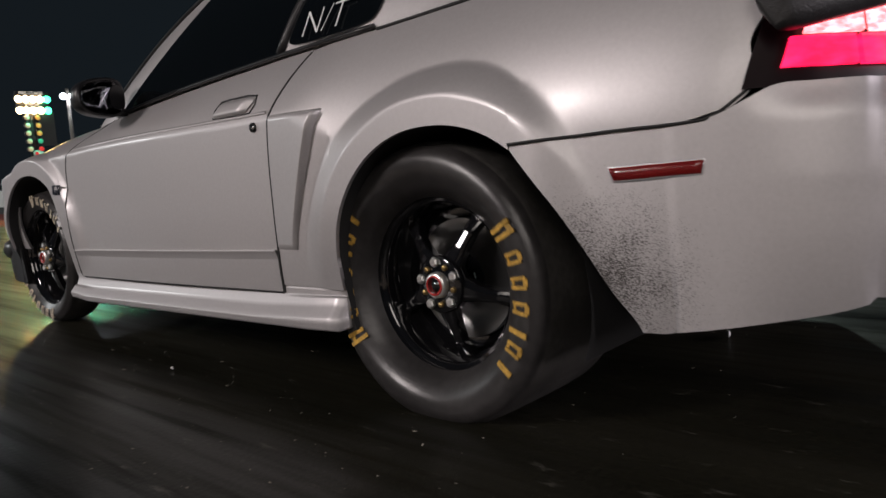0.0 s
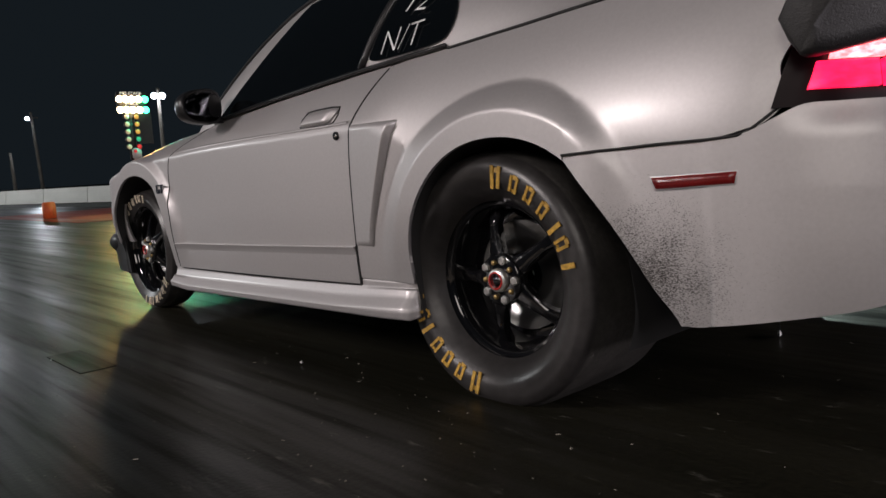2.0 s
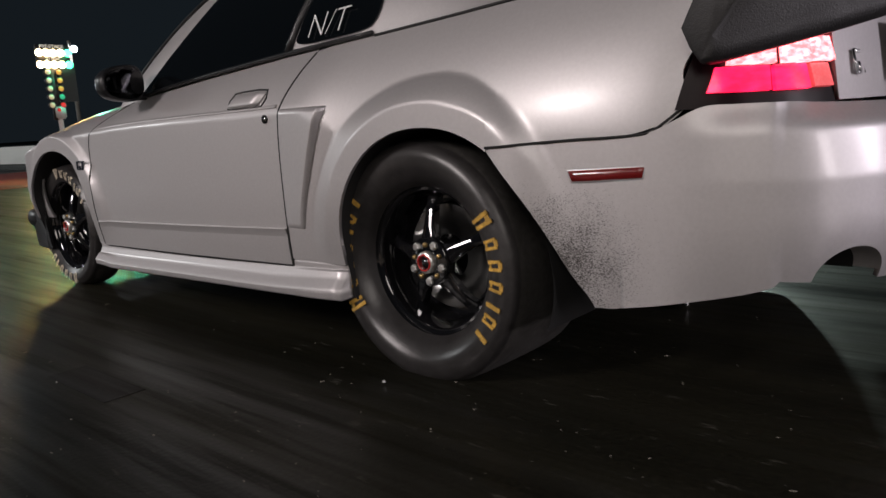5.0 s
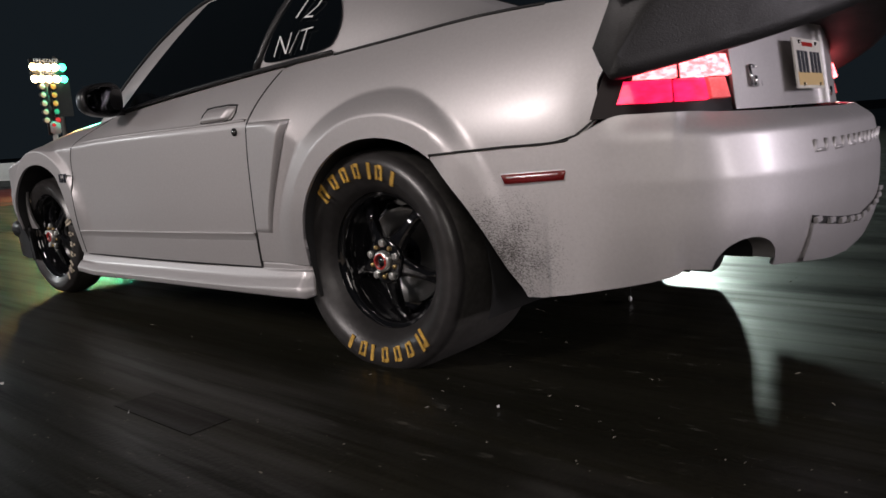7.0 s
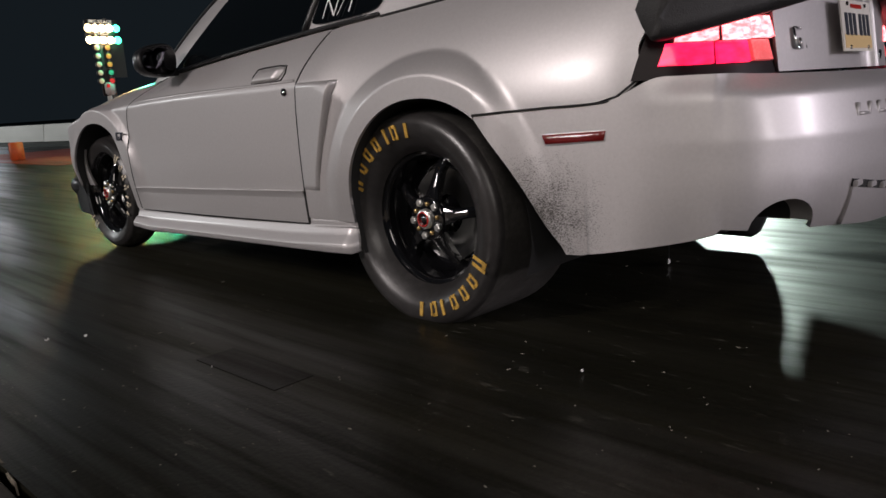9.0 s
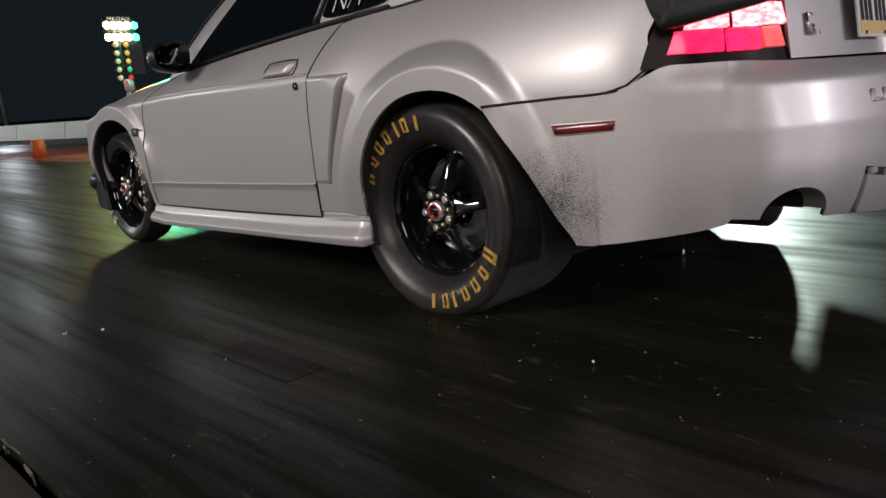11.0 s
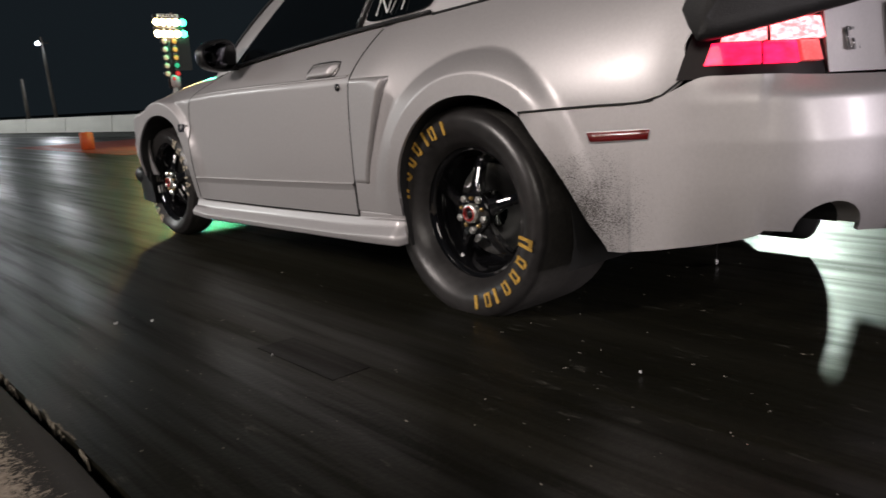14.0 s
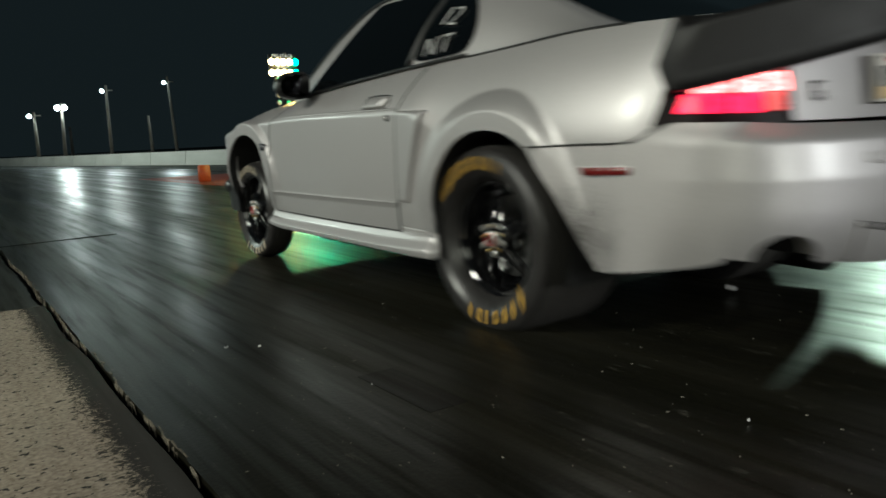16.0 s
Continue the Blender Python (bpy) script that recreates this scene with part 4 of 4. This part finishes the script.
# ---- the strip ----
def surface_material(name, dark, light, rough, streak, along=0.35, spot=0.0):
    m = bpy.data.materials.new(name)
    m.use_nodes = True
    nt = m.node_tree
    b = nt.nodes["Principled BSDF"]
    b.inputs["Specular IOR Level"].default_value = 0.22
    tc = nt.nodes.new("ShaderNodeTexCoord")

    def noise_node(scale, stretch, detail=6):
        mp, n = nt.nodes.new("ShaderNodeMapping"), nt.nodes.new("ShaderNodeTexNoise")
        mp.inputs["Scale"].default_value = stretch
        n.inputs["Scale"].default_value, n.inputs["Detail"].default_value = scale, detail
        nt.links.new(tc.outputs["Object"], mp.inputs["Vector"])
        nt.links.new(mp.outputs[0], n.inputs["Vector"])
        return n

    lanes, grit, patches = noise_node(3.2, (1, 0.035, 1)), noise_node(70, (1, 1, 1), 8), noise_node(0.8, (1, along, 1))
    add = nt.nodes.new("ShaderNodeMath")
    add.operation, add.inputs[2].default_value = "MULTIPLY_ADD", 0.0
    nt.links.new(lanes.outputs["Fac"], add.inputs[0])
    add.inputs[1].default_value = streak
    two = nt.nodes.new("ShaderNodeMath")
    two.operation = "MULTIPLY_ADD"
    two.inputs[1].default_value = 0.5
    nt.links.new(grit.outputs["Fac"], two.inputs[0])
    nt.links.new(add.outputs[0], two.inputs[2])
    three = nt.nodes.new("ShaderNodeMath")
    three.operation = "MULTIPLY_ADD"
    three.inputs[1].default_value = 0.5
    nt.links.new(patches.outputs["Fac"], three.inputs[0])
    nt.links.new(two.outputs[0], three.inputs[2])
    ramp = nt.nodes.new("ShaderNodeMapRange")
    mid = 0.5 + 0.5 * streak
    ramp.inputs["From Min"].default_value, ramp.inputs["From Max"].default_value = mid - 0.16, mid + 0.22
    nt.links.new(three.outputs[0], ramp.inputs["Value"])
    mix = nt.nodes.new("ShaderNodeMix")
    mix.data_type = "RGBA"
    mix.inputs["A"].default_value, mix.inputs["B"].default_value = (*dark, 1), (*light, 1)
    nt.links.new(ramp.outputs[0], mix.inputs["Factor"])
    out = mix.outputs["Result"]
    if spot:
        # pale grit scattered over the rubber
        mp, vo, lt, mx = (nt.nodes.new(k) for k in ("ShaderNodeMapping", "ShaderNodeTexVoronoi", "ShaderNodeMath", "ShaderNodeMix"))
        nt.links.new(tc.outputs["Object"], mp.inputs["Vector"])
        mp.inputs["Scale"].default_value = (1, 1, 0)
        vo.inputs["Scale"].default_value = 11
        nt.links.new(mp.outputs[0], vo.inputs["Vector"])
        lt.operation, lt.inputs[1].default_value = "LESS_THAN", spot
        nt.links.new(vo.outputs["Distance"], lt.inputs[0])
        mx.data_type = "RGBA"
        mx.inputs["B"].default_value = (0.30, 0.28, 0.25, 1)
        nt.links.new(out, mx.inputs["A"])
        nt.links.new(lt.outputs[0], mx.inputs["Factor"])
        out = mx.outputs["Result"]
        # pale scuffs drawn out along the lane
        scuff = noise_node(26, (1, 0.22, 1), 9)
        scuff.inputs["Roughness"].default_value = 0.72
        worn, sm = nt.nodes.new("ShaderNodeMapRange"), nt.nodes.new("ShaderNodeMix")
        worn.inputs["From Min"].default_value, worn.inputs["From Max"].default_value = 0.60, 0.70
        worn.inputs["To Max"].default_value = 0.7
        nt.links.new(scuff.outputs["Fac"], worn.inputs["Value"])
        sm.data_type = "RGBA"
        sm.inputs["B"].default_value = (0.10, 0.095, 0.08, 1)
        nt.links.new(out, sm.inputs["A"])
        nt.links.new(worn.outputs[0], sm.inputs["Factor"])
        out = sm.outputs["Result"]
    nt.links.new(out, b.inputs["Base Color"])
    rr = nt.nodes.new("ShaderNodeMapRange")
    rr.inputs["From Min"].default_value, rr.inputs["From Max"].default_value = 0.35, 0.65
    rr.inputs["To Min"].default_value, rr.inputs["To Max"].default_value = rough * 0.75, min(1, rough * 1.35)
    nt.links.new(lanes.outputs["Fac"], rr.inputs["Value"])
    nt.links.new(rr.outputs[0], b.inputs["Roughness"])
    # fine streaks of laid rubber shine more or less
    lines = noise_node(17, (1, 0.05, 1), 5)
    shine = nt.nodes.new("ShaderNodeMapRange")
    shine.inputs["From Min"].default_value, shine.inputs["From Max"].default_value = 0.36, 0.66
    shine.inputs["To Min"].default_value, shine.inputs["To Max"].default_value = 0.04, 0.28
    nt.links.new(lines.outputs["Fac"], shine.inputs["Value"])
    nt.links.new(shine.outputs[0], b.inputs["Specular IOR Level"])
    k = nt.nodes.new("ShaderNodeBump")
    k.inputs["Strength"].default_value, k.inputs["Distance"].default_value = 0.35, 0.004
    nt.links.new(three.outputs[0], k.inputs["Height"])
    nt.links.new(k.outputs[0], b.inputs["Normal"])
    return m


TRACK = surface_material("rubbered_track", (0.006, 0.006, 0.0045), (0.022, 0.0205, 0.0135), 0.37, 0.60, 0.35, spot=0.014)
CONCRETE = surface_material("pale_concrete", (0.13, 0.105, 0.08), (0.47, 0.40, 0.32), 0.85, 0.15, 0.7)
SEALED = surface_material("sealed_patch", (0.004, 0.004, 0.004), (0.022, 0.020, 0.017), 0.46, 0.9, 0.6)
GROUND = surface_material("dark_ground", (0.012, 0.013, 0.012), (0.04, 0.04, 0.035), 0.8, 0.2, 0.8)
RED_PAINT = surface_material("red_painted_asphalt", (0.20, 0.035, 0.022), (0.42, 0.075, 0.045), 0.5, 0.4, 0.5)
GREY_STRIP = surface_material("grey_shoulder", (0.05, 0.055, 0.05), (0.10, 0.105, 0.095), 0.6, 0.4, 0.3)


def rubbered_edge(m):
    """Dark tyre rubber along the slab's lane side, and black blots on the pale face."""
    nt = m.node_tree
    b = nt.nodes["Principled BSDF"]
    old = b.inputs["Base Color"].links[0].from_socket
    tc, xyz, no, blot = (nt.nodes.new("ShaderNode" + k) for k in ("TexCoord", "SeparateXYZ", "TexNoise", "TexNoise"))
    nt.links.new(tc.outputs["Object"], xyz.inputs[0])
    no.inputs["Scale"].default_value, no.inputs["Detail"].default_value, no.inputs["Roughness"].default_value = 48, 10, 0.85
    st = nt.nodes.new("ShaderNodeMapping")
    st.inputs["Scale"].default_value = (1.0, 1.15, 1)
    nt.links.new(tc.outputs["Object"], st.inputs["Vector"])
    nt.links.new(st.outputs[0], no.inputs["Vector"])
    blot.inputs["Scale"].default_value, blot.inputs["Detail"].default_value, blot.inputs["Roughness"].default_value = 38, 6, 0.6
    nt.links.new(st.outputs[0], blot.inputs["Vector"])
    add = nt.nodes.new("ShaderNodeMath")
    add.operation, add.inputs[1].default_value = "MULTIPLY_ADD", 0.45
    nt.links.new(no.outputs["Fac"], add.inputs[0])
    nt.links.new(xyz.outputs["X"], add.inputs[2])
    near = nt.nodes.new("ShaderNodeMapRange")
    near.inputs["From Min"].default_value, near.inputs["From Max"].default_value = -2.345 + 0.225, -2.315 + 0.225
    nt.links.new(add.outputs[0], near.inputs["Value"])
    spots = nt.nodes.new("ShaderNodeMapRange")
    spots.inputs["From Min"].default_value, spots.inputs["From Max"].default_value = 0.595, 0.615
    nt.links.new(blot.outputs["Fac"], spots.inputs["Value"])
    most = nt.nodes.new("ShaderNodeMath")
    most.operation = "MAXIMUM"
    nt.links.new(near.outputs[0], most.inputs[0])
    nt.links.new(spots.outputs[0], most.inputs[1])
    mix = nt.nodes.new("ShaderNodeMix")
    mix.data_type = "RGBA"
    mix.inputs["B"].default_value = (0.03, 0.028, 0.025, 1)
    nt.links.new(old, mix.inputs["A"])
    nt.links.new(most.outputs[0], mix.inputs["Factor"])
    nt.links.new(mix.outputs["Result"], b.inputs["Base Color"])
    return m


rubbered_edge(CONCRETE)
WALL_WHITE = surface_material("whitewashed_concrete", (0.45, 0.45, 0.43), (0.72, 0.72, 0.69), 0.8, 0.3, 0.5)


def flat(x0, y0, x1, y1, z0, z1, name, mat, wobble=0.0, cuts=1):
    bm = bmesh.new()
    ys = steps(y0, y1, cuts)
    rows = []
    for y in ys:
        d = wobble * (noise.noise((0.7, y * 2.1, 3)) + 0.6 * noise.noise((5, y * 9, 1)))
        rows.append([bm.verts.new(p) for p in ((x0, y, z0), (x0, y, z1), (x1 + d, y, z1), (x1 + d, y, z0))])
    for a, b in zip(rows, rows[1:]):
        for k in range(3):
            bm.faces.new((a[k], b[k], b[k + 1], a[k + 1]))
    bm.faces.new(rows[0])
    bm.faces.new(rows[-1])
    bmesh.ops.recalc_face_normals(bm, faces=bm.faces)
    return tagged(part(name, bm, mat, smooth=False), kind="structure")


tagged(flat(-400, -300, 500, 900, -0.4, -0.05, "ground", GROUND), "dark open ground round the strip")
tagged(flat(60, -60, -2.195, 400, -0.3, 0.0, "road", TRACK, 0.02, 600), "rubber-blackened drag strip lane with long streaks")
tagged(flat(-9.0, -30, -2.225, 2.38, -0.3, 0.003, "pavement", CONCRETE, 0.018, 300), "pale worn concrete slab with dark rubber marks")
tagged(flat(-9.0, 2.40, -2.235, 5.48, -0.3, -0.002, "pavement", TRACK, 0.015, 60), "dark rubbered slab beside the lane")
tagged(flat(-9.0, 5.52, -2.235, 300, -0.3, -0.002, "pavement", TRACK, 0.015, 60), "dark rubbered shoulder of the lane")


def broken_edge():
    """Pale chipped concrete along the lane's side of the open joint."""
    pick = random.Random(9)
    bm = bmesh.new()
    y = -4.0
    while y < 4.5:
        n = pick.uniform(0.015, 0.07)
        d = 0.02 * (noise.noise((0.7, y * 2.1, 3)) + 0.6 * noise.noise((5, y * 9, 1)))
        w, h = pick.uniform(0.003, 0.008), pick.uniform(0.0005, 0.003)
        if pick.random() < 0.72:
            box((w, n, 0.03 + h), (-2.195 + d + pick.uniform(-0.005, 0.004), y + n / 2, (h - 0.03) / 2), 0.0, bm, pose(0, 0, 0, pick.uniform(-1, 1), pick.uniform(-8, 8), pick.uniform(-4, 4)))
        y += n
    return bm


CHIPPED = material("chipped_concrete", (0.13, 0.11, 0.08), 0.9, grain=0.6, grain_scale=45, bump=0.8, bump_scale=120)
tagged(part("trim", broken_edge(), CHIPPED, smooth=False), "pale chipped concrete edge of the open joint beside the lane", kind="structure")
bm = box((0.13, 0.42, 0.003), (-1.50, 0.03, 0.0005))
tagged(part("pavement", bm, SEALED, smooth=False), "dark sealed patch in the lane", kind="structure")
bm = box((0.95, 0.03, 0.004), (-1.72, 5.5, 0.0022), 0, None, pose(0, 0, 0, 0, 0, 3))
tagged(part("trim", bm, SEALED, smooth=False), "dark joint across the lane edge", kind="structure")

# red painted wedge between the lanes
bm = bmesh.new()
quad = [(2.0, 11.4), (7.5, 9.5), (9.0, 19.0), (4.4, 18.2), (1.9, 18.6)]
low = [bm.verts.new((x, y, 0.001)) for x, y in quad]
top = [bm.verts.new((x, y, 0.005)) for x, y in quad]
bm.faces.new(top)
for k in range(len(quad)):
    bm.faces.new((low[k], low[(k + 1) % len(quad)], top[(k + 1) % len(quad)], top[k]))
bmesh.ops.recalc_face_normals(bm, faces=bm.faces)
tagged(part("painted_island", bm, RED_PAINT, smooth=False), "worn red painted wedge between the lanes", kind="structure")

# far wall, in cast lengths
WALL_A, WALL_B = Vector((9.4, 11.5, 0)), Vector((-4.0, 118.0, 0))
way = (WALL_B - WALL_A).normalized()
wall = tagged(new("wall_far"), "low whitewashed concrete barrier along the strip", kind="structure")
for k in range(28):
    a = WALL_A + way * (4.0 * k)
    bm = box((0.22, 3.99, 0.62), (0, 2.0, 0.29), 0.02)
    for w in bm.verts:
        if w.co.z < 0.1:
            w.co.x *= 1.6
    ob = part("wall_panel", bm, WALL_WHITE, wall, smooth=False)
    ob.matrix_basis = Matrix.Translation(a) @ way.to_track_quat("Y", "Z").to_matrix().to_4x4()
bm = box((2.4, 112, 0.012), (-1.6, 56, 0.006))
ob = tagged(part("shoulder", bm, GREY_STRIP, smooth=False), "grey asphalt shoulder along the barrier", kind="structure")
ob.matrix_basis = Matrix.Translation(WALL_A) @ way.to_track_quat("Y", "Z").to_matrix().to_4x4()

# ---- start tree ----
TREE_BOX = material("tree_black_steel", (0.02, 0.02, 0.02), 0.5, grain=0.2, grain_scale=20)
POST = material("tree_white_post", (0.6, 0.6, 0.58), 0.5, grain=0.15, grain_scale=20)
AMBER = material("amber_bulb", (0.5, 0.26, 0.06), 0.15, 0, 0.6, emit=(1.0, 0.5, 0.10), strength=0.5)
AMBER_HOT = material("lit_stage_lamp", (0.9, 0.7, 0.4), 0.2, emit=(1.0, 0.72, 0.36), strength=14)
GREEN_HOT = material("lit_green_lamp", (0.2, 0.8, 0.5), 0.2, emit=(0.03, 1.0, 0.42), strength=9)
CLEAR_BULB = material("clear_bulb", (0.75, 0.66, 0.45), 0.2, 0, 0.6, emit=(1.0, 0.8, 0.45), strength=0.25)
GREEN = material("green_bulb", (0.05, 0.35, 0.2), 0.15, 0, 0.6, emit=(0.05, 0.8, 0.4), strength=0.4)
RED_BULB = material("red_bulb", (0.5, 0.03, 0.03), 0.15, 0, 0.6, emit=(1.0, 0.05, 0.05), strength=0.5)
SIGN_WHITE = material("sign_white", (0.75, 0.75, 0.75), 0.5, emit=(1, 1, 1), strength=0.25)
tree = tagged(new("start_tree"), "drag racing start tree with stage lamps and amber bulbs", "start light")
tree.matrix_basis = pose(4.3, 14.4, 0)
part("post", tube([(0.02, 0, 0), (0.02, 0, 2.3)], 0.05, None, 14), POST, tree)
part("base", box((0.5, 0.4, 0.12), (0.02, 0, 0.06), 0.02), TREE_BOX, tree)
part("spine", box((0.16, 0.10, 1.15), (-0.02, 0, 1.75), 0.015), TREE_BOX, tree)
for z, text in ((2.64, "PRE-STAGE"), (2.40, "STAGE")):
    part("sign_box", box((0.66, 0.10, 0.17), (0.04, 0, z), 0.012), TREE_BOX, tree)
    words("sign_lettering", text, 0.10, pose(0.02, -0.056, z + 0.045, 90, 0, 0), SIGN_WHITE, tree, 0.002)
    for x, mat in ((-0.25, AMBER_HOT), (-0.11, AMBER_HOT), (0.03, AMBER_HOT), (0.18, AMBER_HOT), (0.33, GREEN_HOT)):
        part("stage_lamp", ball(0.078, (x, -0.07, z - 0.085), (1, 0.5, 1), 14), mat, tree)
for k, mat in enumerate((AMBER, AMBER, AMBER, GREEN, RED_BULB)):
    z = 2.16 - 0.17 * k
    for x in (-0.13, 0.09):
        part("bulb_housing", tube([(x, 0.0, z), (x, -0.07, z)], [0.06, 0.075], None, 16), TREE_BOX, tree)
        part("bulb", ball(0.055, (x, -0.075, z), (1, 0.6, 1), 14), mat if x > 0 else CLEAR_BULB, tree)
part("blinder_panel", box((0.32, 0.02, 0.74), (0.31, 0.02, 1.92), 0.004), TREE_BOX, tree, "flat dark blinder beside the bulbs", False)
part("white_case", box((0.20, 0.14, 0.26), (0.02, -0.05, 1.32), 0.03), POST, tree)
part("case_light", ball(0.04, (-0.03, -0.13, 1.38), (1, 0.5, 1), 12), RED_BULB, tree)

# ---- lane block ----
ORANGE = material("orange_foam", (0.75, 0.13, 0.03), 0.6, grain=0.15, grain_scale=20, emit=(1, 0.16, 0.03), strength=0.0)
bm = box((0.24, 0.16, 0.36), (0, 0, 0.18), 0.02)
for w in bm.verts:
    w.co.x *= 1 - 0.15 * w.co.z
block = tagged(part("lane_block", bm, ORANGE), "orange foam timing block at the edge of the red island", "marker block")
block.matrix_basis = pose(2.4, 14.6, 0.0, 0, 0, 12)

# ---- masts with flood lamps ----
WOOD = material("weathered_pole", (0.38, 0.34, 0.30), 0.8, grain=0.3, grain_scale=12)
FLOOD = material("flood_lens", (0.9, 0.9, 0.9), 0.2, emit=(0.86, 0.95, 1.0), strength=110)
FLOOD_DIM = material("dim_flood_lens", (0.9, 0.9, 0.9), 0.2, emit=(0.75, 0.9, 1.0), strength=60)


def mast(x, y, height, lean, lit):
    pole = tagged(new("light_mast"), "tall weathered wooden mast with a flood lamp" if lit else "leaning dark wooden pole", "light mast" if lit else "pole", "masts beyond the barrier")
    part("pole", tube([(0, 0, -0.1), (lean * 0.5, 0, height / 2), (lean, 0, height)], [0.19, 0.16, 0.12], None, 10), WOOD, pole)
    if lit:
        part("crossarm", box((1.2, 0.1, 0.1), (lean * 0.96, 0, height * 0.93), 0.01), WOOD, pole)
        for dx in ((-0.35, 0.3) if lit > 1 else (-0.35,)):
            part("flood_housing", box((0.46, 0.30, 0.40), (lean + dx, -0.12, height * 0.92), 0.05), TREE_BOX, pole)
            part("flood_lens", ball(0.24 if lit > 1 else 0.19, (lean + dx, -0.28, height * 0.92), (1, 0.4, 1), 14), FLOOD if lit > 1 else FLOOD_DIM, pole)
    pole.matrix_basis = pose(x, y, 0, 0, 0, -20)
    return pole


mast(19.8, 80, 8.2, -0.3, 1)
mast(13.3, 80, 7.3, 0.1, 1)
mast(9.0, 80, 5.6, 0.2, 2)
mast(17.3, 80, 4.2, -0.1, 0)
mast(6.7, 80, 4.8, 0, 1)
mast(3.6, 95, 4.9, 0, 1)
mast(11.2, 90, 3.6, 0, 0)
mast(24.2, 60, 8.4, 0, 2)


# ---- grit and litter on the lane ----
PAPER = material("white_paper_scrap", (0.7, 0.7, 0.68), 0.8, grain=0.15, grain_scale=60)
rng = random.Random(4)


def scrap(x, y, s, turn):
    bm = bmesh.new()
    ring = [bm.verts.new((s * (0.7 + 0.5 * rng.random()) * math.cos(a), 0.5 * s * (0.7 + 0.5 * rng.random()) * math.sin(a), 0.004 + 0.010 * rng.random())) for a in steps(0, 2 * math.pi * 0.9, 8)]
    f = bm.faces.new(ring)
    bmesh.ops.solidify(bm, geom=[f], thickness=0.002)
    ob = tagged(part("paper_scrap", bm, PAPER, smooth=False), "small torn white scrap lying on the lane", "litter")
    ob.matrix_basis = pose(x, y, 0.002, 0, 0, turn)
    return ob


# made-up bar and pale plate, in place of a gleam under the car
part("spot_holder", tube([(0.23, -0.35, 0.30), (0.23, -0.355, 0.12), (0.225, -0.36, 0.03)], 0.0015, None, 6), UNDER, car)
part("pale_spot", box((0.07, 0.012, 0.022), (0.22, -0.36, 0.02), 0.004, None, pose(0, 0, 0, 0, 12, 25)), PAPER, car, "pale plate added for the bright spot under the floor")
scrap(-1.68, 0.80, 0.012, 70)
scrap(-1.78, 0.88, 0.010, 20)
scrap(-1.0, -0.79, 0.006, 0)
scrap(-1.58, 0.12, 0.005, 40)
grit = bmesh.new()
for k in range(1300):
    x, y = rng.uniform(-2.1, 1.5), rng.uniform(-2.6, 4.0)
    s = rng.choice((0.001, 0.0012, 0.0016, 0.002, 0.003)) * rng.uniform(0.6, 1.2)
    bmesh.ops.create_icosphere(grit, subdivisions=0 + 1, radius=s, matrix=Matrix.Translation((x, y, s * 0.3)) @ Matrix.Rotation(rng.uniform(0, 3.1), 4, "Z") @ Matrix.Diagonal((1, rng.uniform(0.8, 3.2), 0.4, 1)))
GRIT = material("pale_grit", (0.20, 0.185, 0.15), 0.8)
tagged(part("grit", grit, GRIT, smooth=False), "pale rubber crumbs and grit on the lane", "grit", kind="stuff")


# ---- what moves ----
ROLL = [(0.0, -1.914), (0.5, -1.768), (1.0, -1.700), (1.5, -1.665), (2.0, -1.622), (2.5, -1.541), (3.0, -1.433), (3.2, -1.374), (4.25, -1.06), (5.3, -0.746), (5.5, -0.686), (6.0, -0.53), (6.5, -0.363), (7.0, -0.221), (7.5, -0.08), (8.0, -0.068), (9.0, -0.063), (12.0, -0.062), (12.5, 0.0), (13.0, 0.0), (15.5, 0.0)]
# seconds, way ahead, lift of the body at the rear axle, nose-up degrees, wheel turn beyond pure rolling
LAUNCH = [(15.7, 0.009, 0.0, 0.08, 0), (15.8, 0.022, 0.0, 0.17, 8), (15.9, 0.144, -0.008, 1.40, 38), (16.0, 0.442, 0.024, 1.85, 78)]


def motions():
    table = [(t, s, 0.0, 0.0, 0.0) for t, s in ROLL] + LAUNCH
    walk(car, [(t, pose(0, s, HUB_Z + up, a) @ pose(0, 0, -HUB_Z)) for t, s, up, a, slip in table])
    for hub, x, y, z, front in ((rear_wheel, -0.818, 0, HUB_Z, 0), (rear_wheel_far, 0.818, 0, HUB_Z, 0), (front_wheel, -0.823, WHEELBASE, HUB_FZ, 1), (front_wheel_far, 0.823, WHEELBASE, HUB_FZ, 1)):
        rows = []
        for t, s, up, a, slip in table:
            drop = up + math.sin(radians(a)) * WHEELBASE * front
            turn = -math.degrees(s / ROLL_R) - (0 if front else slip)
            rows.append((t, pose(x, y, z - drop, turn - a)))
        walk(hub, rows)


motions()
